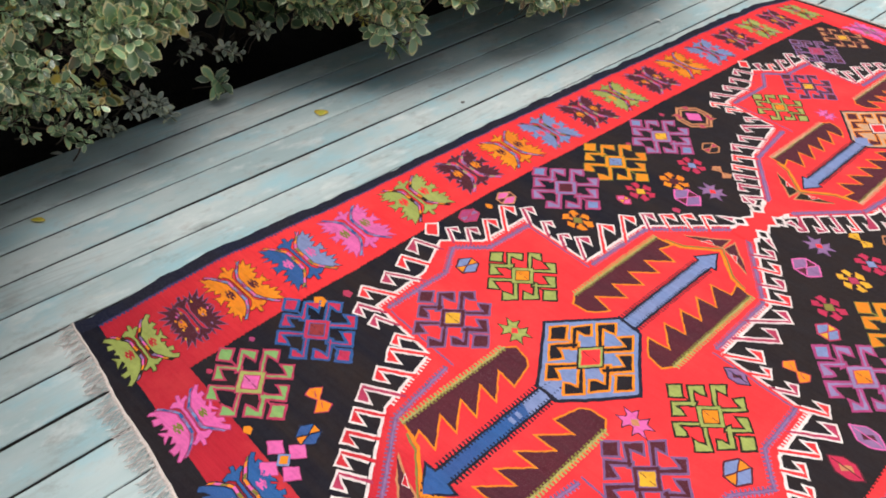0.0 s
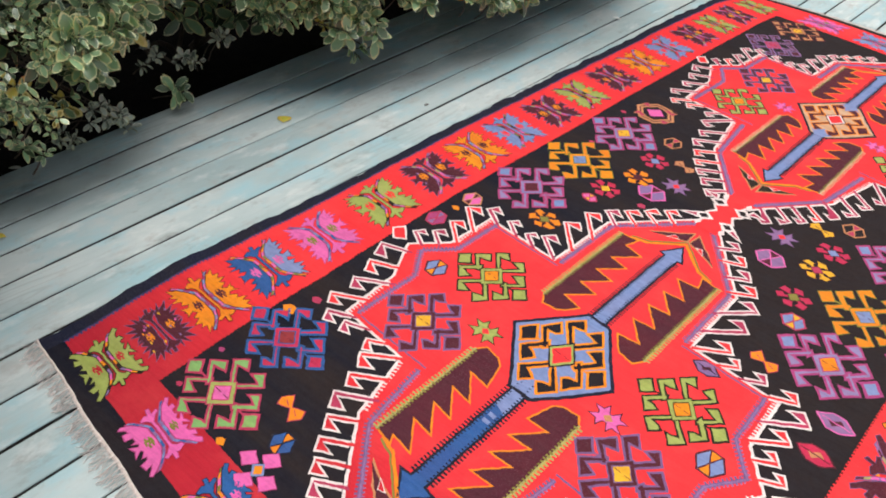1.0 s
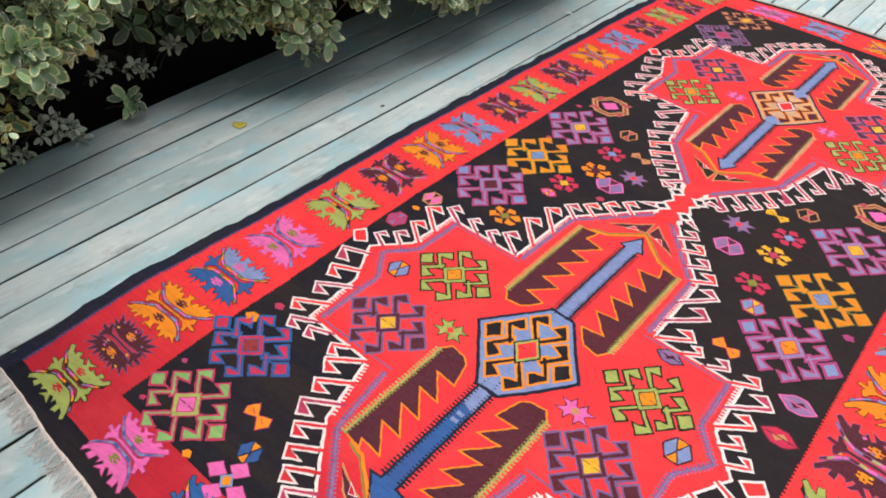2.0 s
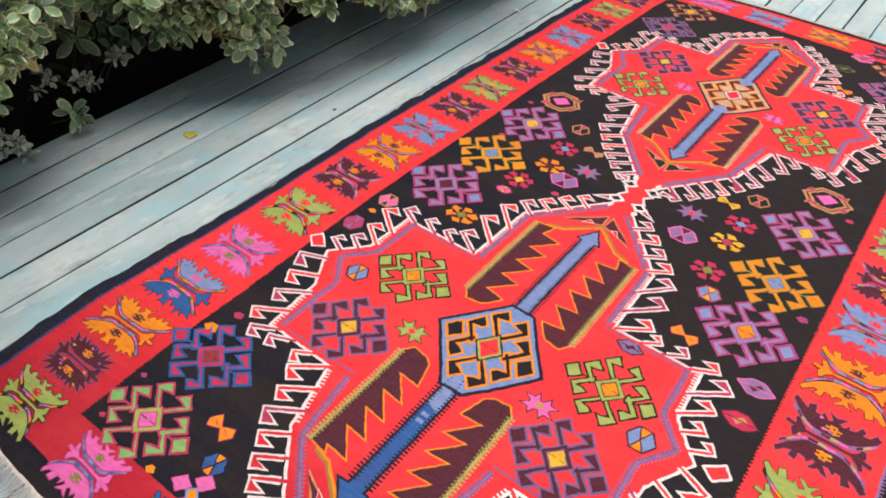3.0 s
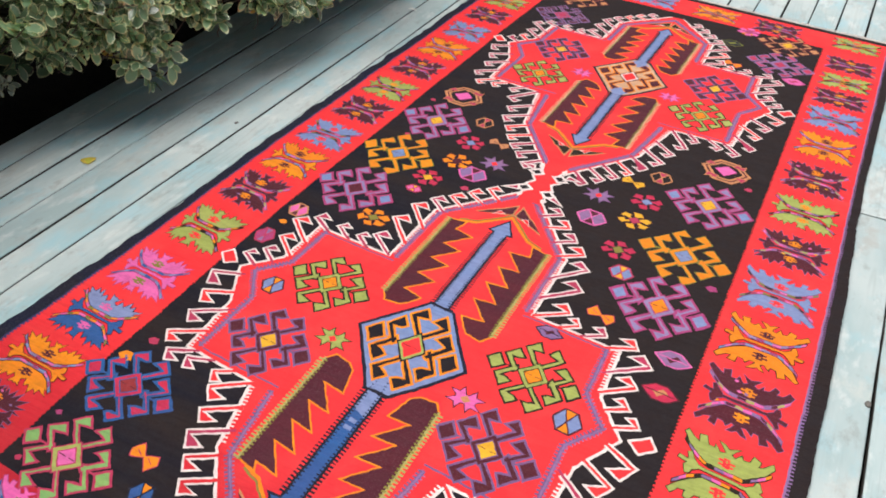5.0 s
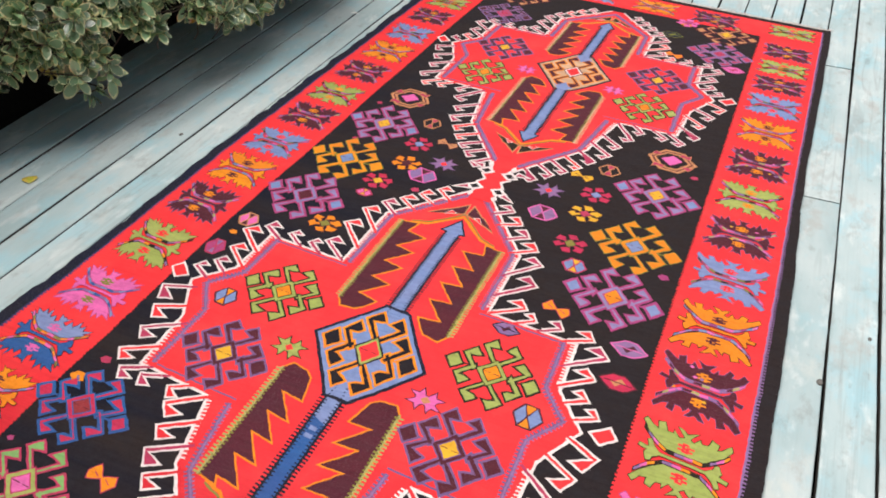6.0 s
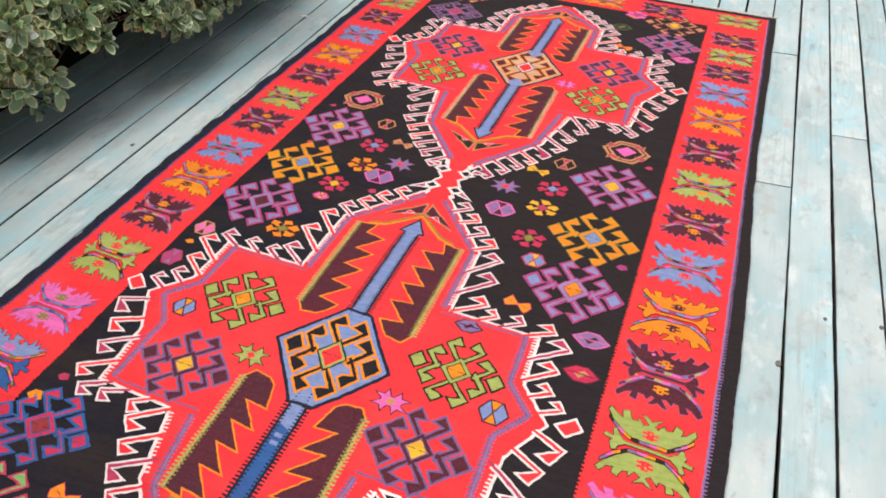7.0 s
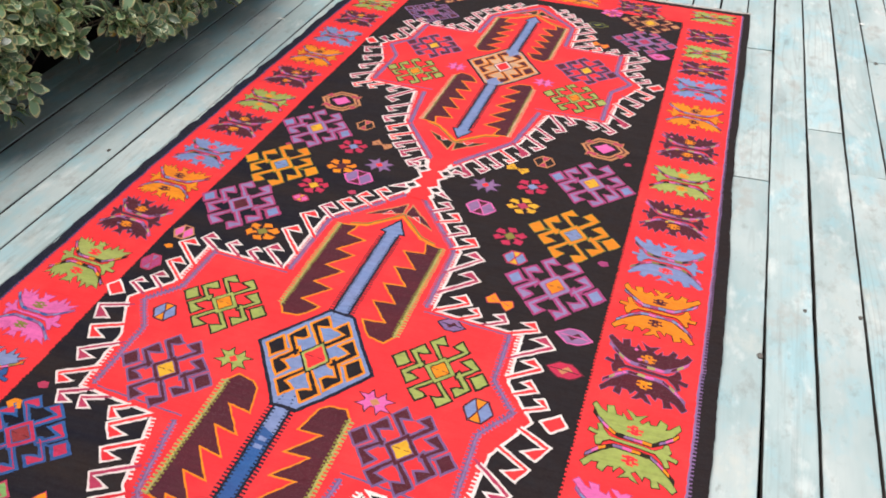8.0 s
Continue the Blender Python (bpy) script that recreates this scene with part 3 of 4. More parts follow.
    stem = [(-0.52, -0.038), (0.52, -0.038), (0.68, -0.20), (0.76, -0.34), (0.84, -0.30), (0.78, -0.10), (1.0, -0.13), (1.02, -0.03), (0.80, 0.01), (0.86, 0.10), (0.78, 0.30), (0.70, 0.28), (0.66, 0.15), (0.52, 0.038),
            (-0.52, 0.038), (-0.68, 0.20), (-0.76, 0.34), (-0.84, 0.30), (-0.78, 0.10), (-1.0, 0.13), (-1.02, 0.03), (-0.80, -0.01), (-0.86, -0.10), (-0.78, -0.30), (-0.70, -0.28), (-0.66, -0.15)]
    w.lined([m(*p) for p in stem], fill, line, line_w * 0.8, 12)
    return w


def star(cu, cv, r, fill, line, heart):
    """A toothed star, wider than long: four horns to each side and blunt ends."""
    w = Weave()
    half = [(0.16, 0.42), (0.40, 0.98), (0.58, 0.50), (1.12, 0.50), (0.66, 0.10), (0.66, -0.10), (1.12, -0.50), (0.58, -0.50), (0.40, -0.98), (0.16, -0.42)]
    w.lined([(cu + r * p, cv + 0.9 * r * q) for p, q in half] + [(cu - r * p, cv + 0.9 * r * q) for p, q in half[::-1]], fill, line, 0.0030, 2)
    k = r * 0.34
    w.add([(cu - k, cv), (cu, cv - k), (cu + k, cv), (cu, cv + k)], heart, 4)
    return w


def small_flower(cu, cv, r, fill, line, heart):
    """A ring of six squarish petals on short arms round a small lozenge."""
    w = Weave()
    jig = random.Random(int(cu * 771 + cv * 193))
    for i in range(6):
        a = math.pi * (i / 3 + 1 / 6)
        c, s = math.cos(a), math.sin(a)
        pts = [(0.20, -0.10), (0.50, -0.10), (0.60, -0.36), (0.98, -0.16), (0.86, 0.26), (0.52, 0.12), (0.20, 0.10)]
        pts = [(p + jig.uniform(-0.05, 0.05), q + jig.uniform(-0.05, 0.05)) for p, q in pts]
        w.lined([(cu + r * (p * c - q * s), cv + 0.85 * r * (p * s + q * c)) for p, q in pts], fill, line, 0.0020, 2 + 2 * (i % 2))
    k = r * 0.34
    w.lined([(cu - k, cv), (cu, cv - k), (cu + k, cv), (cu, cv + k)], heart, line, 0.003, 6)
    return w


def hexagon(cu, cv, hu, hv, tone, other, line):
    """A small hexagon quartered in two colours."""
    w = Weave()
    rim = [(cu + hu * p, cv + hv * q) for p, q in ((-1, 0), (-0.45, -1), (0.45, -1), (1, 0), (0.45, 1), (-0.45, 1))]
    w.lined(rim, tone, line, 0.005, 2)
    w.add([(cu, cv), (cu - hu * 0.42, cv - hv), (cu + hu * 0.42, cv - hv)], other, 4)
    w.add([(cu, cv), (cu + hu * 0.42, cv + hv), (cu - hu * 0.42, cv + hv)], other, 4)
    w.stroke([(cu - hu * 0.4, cv - hv * 0.95), (cu + hu * 0.4, cv + hv * 0.95)], 0.0035, line, 5)
    w.stroke([(cu + hu * 0.4, cv - hv * 0.95), (cu - hu * 0.4, cv + hv * 0.95)], 0.0035, line, 5)
    return w


def framed_hexagon(cu, cv, hu, hv, line, mid, heart):
    """A hexagon drawn in double outline with hooked ends and a lozenge at its heart."""
    w = Weave()

    def ring(k):
        return [(cu + hu * k * p, cv + hv * k * q) for p, q in ((-1, 0), (-0.4, -1), (0.4, -1), (1, 0), (0.4, 1), (-0.4, 1))]

    w.add(ring(1.0), line, 2)
    w.add(ring(0.86), MAROON, 3)
    w.add(ring(0.78), line, 4)
    w.add(ring(0.66), BLACK, 5)
    for s in (1, -1):
        w.lined([(cu + s * hu * p, cv + s * hv * q) for p, q in ((0.22, 0.62), (0.62, 0.50), (0.66, 0.84), (0.48, 0.72), (0.3, 0.86))], mid, line, 0.003, 6)
        w.lined([(cu + s * hu * p, cv - s * hv * q) for p, q in ((0.45, 0.35), (0.85, 0.3), (0.72, 0.62))], mid, line, 0.002, 6)
    w.lined([(cu + hu * p, cv + hv * q) for p, q in ((-0.42, -0.05), (0, -0.5), (0.42, 0.05), (0, 0.5))], heart, MAROON, 0.003, 8)
    return w


def bow_tie(cu, cv, hu, hv, fill, line):
    w = Weave()
    for k in (1, -1):
        w.lined([(cu - k * hu, cv + k * hv * 0.15), (cu - k * hu * 0.55, cv + k * hv), (cu + k * 0.002, cv), (cu - k * hu * 0.8, cv - k * hv * 0.55)], fill, line, 0.0022, 2)
        w.stroke([(cu - k * hu * 0.25, cv), (cu - k * hu * 0.65, cv + k * hv * 0.25)], 0.0025, line, 4)
    return w


def leaf_lozenge(cu, cv, hu, hv, fill, other, line):
    w = Weave()
    w.lined([(cu - hu, cv), (cu - hu * 0.3, cv - hv), (cu + hu * 0.4, cv - hv * 0.9), (cu + hu, cv), (cu + hu * 0.3, cv + hv), (cu - hu * 0.4, cv + hv * 0.9)], fill, line, 0.004, 2)
    w.add([(cu - hu * 0.45, cv), (cu - hu * 0.1, cv - hv * 0.6), (cu + hu * 0.25, cv)], other, 4)
    w.add([(cu - hu * 0.2, cv), (cu + hu * 0.15, cv + hv * 0.6), (cu + hu * 0.5, cv)], other, 4)
    w.stroke([(cu - hu * 0.8, cv), (cu + hu * 0.8, cv)], 0.003, line, 5)
    return w


def chip(cu, cv, r, fill):
    w = Weave()
    w.add([(cu - r, cv - 0.2 * r), (cu - 0.1 * r, cv - 0.8 * r), (cu + r, cv - 0.3 * r), (cu + 0.5 * r, cv + 0.7 * r), (cu - 0.4 * r, cv + 0.6 * r)], fill, 2)
    return w


# ---- medallions ----
# outline of the right half, from the far tip to the near tip, about the medallion's centre
OUTLINE = [(0.030, 0.785), (0.214, 0.548), (0.220, 0.286), (0.458, 0.286), (0.465, 0.116), (0.545, 0.020), (0.480, -0.105), (0.470, -0.287), (0.262, -0.294), (0.212, -0.480), (0.035, -0.705)]
# latch hooks of the right half: outer corner of the stem, foot of the stem, width of the head
FAR_HOOKS = [(0.576, 0.070, 0.530, 0.044, 0.038), (0.540, 0.113, 0.492, 0.080, 0.042), (0.536, 0.186, 0.462, 0.126, 0.047), (0.546, 0.270, 0.460, 0.198, 0.049), (0.499, 0.313, 0.440, 0.280, 0.043),
             (0.418, 0.314, 0.372, 0.284, 0.040), (0.349, 0.310, 0.310, 0.282, 0.039), (0.310, 0.341, 0.240, 0.288, 0.047), (0.306, 0.444, 0.226, 0.362, 0.052), (0.291, 0.533, 0.214, 0.450, 0.050),
             (0.257, 0.590, 0.200, 0.550, 0.047), (0.216, 0.636, 0.163, 0.600, 0.047), (0.176, 0.684, 0.120, 0.652, 0.047), (0.134, 0.735, 0.084, 0.696, 0.045)]
NEAR_HOOKS = [(0.602, -0.034, 0.528, 0.000, 0.058), (0.572, -0.108, 0.500, -0.070, 0.052), (0.553, -0.187, 0.472, -0.130, 0.045), (0.551, -0.271, 0.472, -0.218, 0.043), (0.510, -0.318, 0.452, -0.286, 0.042),
              (0.450, -0.312, 0.398, -0.288, 0.042), (0.370, -0.314, 0.330, -0.287, 0.040), (0.346, -0.355, 0.276, -0.298, 0.051), (0.318, -0.416, 0.250, -0.366, 0.045), (0.302, -0.479, 0.224, -0.426, 0.052),
              (0.264, -0.535, 0.204, -0.492, 0.045), (0.232, -0.584, 0.172, -0.544, 0.042), (0.198, -0.626, 0.141, -0.588, 0.042), (0.163, -0.662, 0.108, -0.626, 0.046), (0.122, -0.710, 0.074, -0.668, 0.044)]


def slant_hook(w, corner, foot, side, width, layer, seed, line, far):
    """One latch hook: a stem, a bar and a pointed flag that turns back along the stem."""
    jig = random.Random(seed * 7 + int(foot.x * 500) + int(foot.y * 300))
    up = (corner - foot).normalized()
    over = Vector((-up.y, up.x)) * side
    h = (corner - foot).length
    drop, t = min(0.037 if far else 0.045, h * 0.62), 0.0105 + line + (0.0035 if far else 0.001)
    shape = [(0, -0.003), (0, h), (width, h), (width + 0.001, h - drop), (t, h - 0.0165), (t, -0.003)]
    pts = [foot + over * (a + jig.uniform(-0.0012, 0.0012)) + up * (b + jig.uniform(-0.0016, 0.0016)) for a, b in shape]
    outer = offset([tuple(p) for p in pts], 0.0006)
    inner = offset(outer, -line)
    # the red of the stem runs on into the medallion
    ends = sorted(range(6), key=lambda k: (Vector(inner[k]) - foot).dot(up))[:2]
    inner = [tuple(Vector(p) - up * 0.020) if k in ends else p for k, p in enumerate(inner)]
    w.add(outer, WHITE, layer)
    w.add(inner, ROSE if jig.random() < (0.80 if far else 0.55) else RED, layer + 1)


def medallion(cu, cv, sv, far, cross):
    """A stepped red medallion with latch hooks, a barred arrow, saw-edged wings and inset motifs."""
    # the far medallion was woven longer below its heart and shorter above it
    stretch = [(-0.80, -0.880), (-0.70, -0.795), (-0.48, -0.555), (-0.355, -0.415), (-0.29, -0.312), (-0.10, -0.108), (0.0, 0.0), (0.28, 0.272), (0.545, 0.475), (0.80, 0.690)]

    def put(p, q):
        if far:
            for (x0, y0), (x1, y1) in zip(stretch, stretch[1:]):
                if q <= x1:
                    q = y0 + (y1 - y0) * (q - x0) / (x1 - x0)
                    break
            # sheared a little to match the camera's view
            q += 0.026 * p
        return (cu + p, cv + q)

    at = put

    def both(pts):
        return [[at(p, q) for p, q in pts], [at(-p, q) for p, q in pts]]

    body = Weave()
    half = [at(p, q) for p, q in OUTLINE]
    body.add(half + [at(-p, q) for p, q in OUTLINE[::-1]], RED, 1)
    top = body.place("medallion", rug, "bright red stepped medallion")

    for s in (1, -1):
        hooks = Weave()
        o = [Vector(at(p * s, q)) for p, q in OUTLINE]
        for a, b in zip(o, o[1:]):
            hooks.stroke([tuple(a), tuple(b)], 0.0075, WHITE, 2)
        for row, side in ((FAR_HOOKS, 1), (NEAR_HOOKS, -1)):
            for i, (p, q, fp, fq, width) in enumerate(row):
                slant_hook(hooks, Vector(at(p * s, q)), Vector(at(fp * s, fq)), side * s, width * (0.92 if far else 1), 3 + 2 * (i % 2), i, 0.0054, far)
        # square at the side tip
        tip = Vector(at(0.592 * s, 0.034))
        square = [tuple(tip + Vector((p * s, q))) for p, q in ((-0.036, -0.006), (-0.002, -0.034), (0.034, 0.002), (0.010, 0.036))]
        hooks.add(square, WHITE, 7)
        hooks.add(offset(square, -0.006), RED, 8)
        # white comb at the foot of the tall hooks
        for i, f0, f1 in ((1, 0.05, 0.95), (3, 0.05, 0.95), (6, 0.3, 1.0), (8, 0.05, 0.95)):
            a, b = o[i].lerp(o[i + 1], f0), o[i].lerp(o[i + 1], f1)
            hooks.comb(a, b, 0.0105, 0.013 * s, WHITE, 2, 0.42)
        hooks.place("hooked_edge", top, "ivory and red latch-hook edge")

    lines = Weave()
    for pts in both(((0.0, 0.748), (0.184, 0.538), (0.190, 0.290)) if far else ((0.030, 0.752), (0.196, 0.544), (0.200, 0.290))) + both(((0.428, 0.276), (0.432, 0.110), (0.500, 0.028), (0.440, -0.060), (0.444, -0.268))) + both(((0.205, -0.290), (0.176, -0.480), (0.0, -0.690)) if not far else ((0.222, -0.296), (0.190, -0.484), (0.040, -0.668))):
        lines.stroke(pts, 0.013 if far else 0.0095, VIOLET, 2)
        lines.stroke(pts, 0.006 if far else 0.0045, MAUVE, 3)
        for a, b in zip(pts, pts[1:]):
            lines.comb(a, b, 0.010, 0.012, VIOLET, 2)
            lines.comb(b, a, 0.010, 0.010, MAUVE, 2, 0.4)
    for s in (1, -1):
        for q in (0.272, -0.272):
            lines.stroke([at(0.20 * s, q), at(0.43 * s, q)], 0.005, VIOLET, 2)
    lines.place("guard_line", top, "violet line inside the edge")

    at = (lambda p, q: (cu + p, cv + q * (0.86 if q > 0 else 0.97))) if far else (lambda p, q: put(p + 0.002, q))

    # wings: dark maroon bands with a saw edge towards the arrow and a stitched olive outer edge
    for su in (1, -1):
        for sq in (1, -1):
            wings = Weave()
            # the near wings of the near medallion were woven shorter
            short = sq < 0 and not far
            gain = 0.885 if short else 1.0

            def k(p, q):
                return at(p * su, q * sq * gain)
            saw = []
            for i in range(5):
                q = 0.527 - i * 0.075 if short else 0.488 - i * 0.077
                saw += [(0.122, q - 0.006 if short else q + 0.010), (0.064, q)]
            pts = [(0.158, 0.535), (0.110, 0.545)] + saw + [(0.082, 0.150), (0.10, 0.132), (0.140, 0.125), (0.158, 0.155)]
            wings.lined([k(p, q) for p, q in pts], MAROON, ORANGE, 0.0045, 3)
            wings.stroke([k(0.158, 0.15), k(0.158, 0.54)], 0.005, SAND if far else OLIVE, 5)
            a, b = k(0.160, 0.54), k(0.160, 0.15)
            wings.comb(a, b, 0.0105, -0.011 * su * sq, SAND if far else OLIVE, 5)
            wings.comb(a, b, 0.0105, 0.010 * su * sq, MOSS, 5)
            # line that joins the wings over the arrow's tip
            wings.stroke([k(0.13, 0.545), k(0.085, 0.56), k(0.0, 0.64)], 0.008, ORANGE, 3)
            wings.stroke([k(0.13, 0.553), k(0.085, 0.570), k(0.0, 0.652)], 0.005, MOSS, 3)
            # zigzag of small triangles at the tip
            wings.lined([k(0.006, 0.655), k(0.05, 0.640), k(0.105, 0.612), k(0.06, 0.655), k(0.045, 0.665), k(0.010, 0.70)], BROWN if far else MAROON, TAN, 0.005, 5)
            wings.lined([k(0.030, 0.648), k(0.058, 0.632), k(0.045, 0.655)], RED, WHITE, 0.002, 7)
            wings.place("saw_edged_wing", top, "maroon wing with orange saw edge")

    arrow = Weave()
    for sq, tone in ((1, SKY), (-1, SKY if far else BLUE)):
        gain = 0.915 if sq < 0 and not far else 1.0

        def k(p, q):
            return at(p, q * sq * gain)
        head = 0.044 if sq < 0 and not far else 0.032
        pts = [(-0.018, 0.10), (-0.018, 0.555), (-head, 0.558), (0.0, 0.615), (head, 0.558), (0.018, 0.555), (0.018, 0.10)]
        arrow.lined([k(*p) for p in pts], tone, NAVY, 0.006, 3)
        if sq < 0 and not far:
            arrow.add([k(-0.018, 0.12), k(-0.018, 0.245), k(0.018, 0.26), k(0.018, 0.12)], SKY, 5)
            for q in (0.275, 0.30):
                arrow.add([k(-0.010, q), k(-0.010, q + 0.012), k(0.010, q + 0.013), k(0.010, q)], SKY, 5)
        for s in (1, -1):
            arrow.comb(k(0.020 * s, 0.13), k(0.020 * s, 0.545), 0.0100, 0.014 * s * sq, NAVY, 3)
            arrow.comb(k(0.018 * s, 0.13), k(0.018 * s, 0.545), 0.0100, -0.006 * s * sq, NAVY, 7, 0.35)
    arrow.place("arrow", top, "blue barred double arrow")

    hooked_diamond("black and orange hooked diamond on light blue" if not far else "tan and maroon hooked diamond", cu + (0.006 if not far else 0.0), cv + (0.011 if not far else -0.006), 0.128, 0.178 * sv, BLACK if not far else MAROON, ORANGE, RED, GREEN if not far else WHITE, SKY if not far else SAND, 6, edge=0.58 if not far else 0.42, inset=0.04, core=BLACK if not far else MAROON)
    if far:
        for sq in (1, -1):
            join = Weave()
            join.add([(cu - 0.040, cv - 0.006 + sq * 0.128), (cu, cv - 0.006 + sq * 0.100), (cu + 0.040, cv - 0.006 + sq * 0.128), (cu + 0.014, cv - 0.006 + sq * 0.168), (cu - 0.014, cv - 0.006 + sq * 0.168)], SKY, 8)
            join.place("arrow_join", top, "light blue wedge where the arrow meets the diamond")
    upper, lower = ("green", "purple") if not cross else ("purple", "green")
    insets = ((-0.292, 0.097, upper), (-0.305, -0.165, lower), (0.306, 0.091, upper), (0.302, -0.165, lower))
    if far:
        insets = ((-0.326, 0.072, upper), (-0.318, -0.178, lower), (0.318, 0.092, upper), (0.320, -0.152, lower))
    for p, q, kind in insets:
        c = (cu - (0 if far else 0.004) + p, cv + q)
        if kind == "green":
            hooked_diamond("green hooked diamond on red", *c, 0.121, 0.142, GREEN, BROWN, ORANGE, edge=0.52, inset=0.10)
        else:
            hooked_diamond("purple hooked diamond on red", *c, 0.124, 0.143, MAROON, VIOLET, YELLOW, MAROON, edge=0.58, inset=0.10)
    return top


medallion(0.913, 1.56, 1.0, False, False)
medallion(0.926, 3.305, 0.965, True, True)

# neck that links the medallions: a stepped red channel in white outline, with black lozenges and small teardrops
w = Weave()
NECK = [(0.034, 2.305), (0.034, 2.346), (0.019, 2.366), (0.022, 2.378), (0.042, 2.394), (0.023, 2.427), (0.045, 2.453), (0.019, 2.466), (0.022, 2.480), (0.030, 2.508), (0.034, 2.556)]
channel = [(0.920 + p, q) for p, q in NECK] + [(0.920 - p, q) for p, q in NECK[::-1]]
w.add([(0.920 + p + 0.0095, q) for p, q in NECK[1:-1]] + [(0.920 - p - 0.0095, q) for p, q in NECK[-2:0:-1]], WHITE, 9)
w.add(channel, RED, 10)
for s in (1, -1):
    for q in (2.370, 2.473):
        w.lined([(0.920 + s * 0.024, q + 0.002), (0.920 + s * 0.040, q - 0.013), (0.920 + s * 0.058, q - 0.002), (0.920 + s * 0.040, q + 0.014)], BLACK, WHITE, 0.009, 14)
    for q in (2.330, 2.518):
        w.add([(0.920 + s * 0.030, q), (0.920 + s * 0.040, q - 0.018), (0.920 + s * 0.050, q), (0.920 + s * 0.040, q + 0.018)], WHITE, 12)
    for drop in (((0.094, 2.340), (0.062, 2.366), (0.056, 2.352)), ((0.092, 2.496), (0.064, 2.502), (0.058, 2.484))):
        w.lined([(0.920 + s * p, q) for p, q in drop], ROSE, WHITE, 0.0070, 16)
w.place("medallion_link", rug, "narrow red stepped neck between the medallions")

# ---- motifs of the dark field ----
for cu, cv, kind in ((0.437, 0.886, "green"), (0.412, 1.102, "blue"), (0.435, 2.067, "plum"), (0.441, 2.315, "orange"), (0.444, 2.575, "mauve"), (0.460, 3.706, "far"), (0.463, 3.945, "tan"),
                     (1.407, 2.061, "mauve2"), (1.409, 2.311, "orange"), (1.410, 2.602, "mauve"), (1.424, 3.765, "far2"), (1.420, 3.975, "tan"), (1.44, 1.06, "blue"), (1.40, 0.88, "green")):
    tones = {"green": (JADE, ROSE, PINK, GREEN, "green and rose"), "blue": (CRIMSON, BLUE, BRICK, CRIMSON, "blue and crimson"), "plum": (LAVENDER, MAGENTA, MAROON, LAVENDER, "mauve and magenta"),
             "orange": (ORANGE, MOSS, SKY, ORANGE, "orange"), "mauve": (LAVENDER, MAGENTA, YELLOW, LAVENDER, "mauve and magenta"), "mauve2": (LAVENDER, MAGENTA, ORANGE, LAVENDER, "light blue and magenta"),
             "far": (MAROON, MAUVE, ROSE, ROSE, "maroon and mauve"), "far2": (ROSE, MAUVE, ROSE, MAUVE, "rose and mauve"), "tan": (TAN, MAROON, YELLOW, TAN, "tan and maroon")}[kind]
    hooked_diamond(tones[4] + " hooked diamond on black", cu, cv, 0.134, 0.134 if cv < 1.5 else 0.158 if cv < 3 else 0.140, tones[0], tones[1], tones[2], tones[3], tile=SKY if kind in ("mauve", "mauve2", "plum") else None, edge={"orange": 0.3, "green": 0.36, "blue": 0.48}.get(kind, 0.44), inset={"orange": 0.0, "green": 0.24, "blue": 0.3}.get(kind, 0.26))

for cu, cv, f in ((0.593, 2.247, (CRIMSON, MAROON, YELLOW)), (0.614, 2.51, (CRIMSON, MAROON, SKY)), (0.628, 2.385, (ORANGE, MAROON, MAROON)), (0.563, 1.97, (ORANGE, MAROON, MOSS)),
                  (1.238, 2.511, (CRIMSON, MAROON, SKY)), (1.235, 2.397, (YELLOW, MAROON, ROSE)), (1.237, 2.232, (CRIMSON, MAROON, MOSS)), (1.244, 4.02, (PINK, MAGENTA, MAGENTA))):
    small_flower(cu, cv, 0.052, *f).place("small_flower", rug)
w = Weave()
for p, q in ((-1, 0.15), (1, -0.15), (0.1, 1), (-0.1, -1)):
    c = (0.656 + 0.038 * p, 0.825 + 0.036 * q)
    w.lined([(c[0] - 0.024, c[1] - 0.006), (c[0] + 0.004, c[1] - 0.022), (c[0] + 0.024, c[1] + 0.006), (c[0] - 0.004, c[1] + 0.020)], PINK, MAGENTA, 0.002, 2)
w.lined([(0.656 - 0.013, 0.825), (0.656, 0.812), (0.669, 0.825), (0.656, 0.838)], ORANGE, SKY, 0.005, 4)
w.place("small_flower", rug, "pink cross of four lozenges")
for cu, cv, r, f in ((0.739, 2.44, 0.050, (MAUVE, VIOLET, RED)), (1.096, 2.465, 0.050, (MAUVE, VIOLET, RED)), (0.737, 1.489, 0.050, (GREEN, BROWN, RED)), (1.107, 1.497, 0.050, (PINK, MAROON, TAN)),
                     (0.75, 3.228, 0.045, (PINK, MAGENTA, ROSE)), (1.109, 3.230, 0.045, (PINK, MAGENTA, ROSE))):
    star(cu, cv, r * 0.74, *f).place("star", rug)
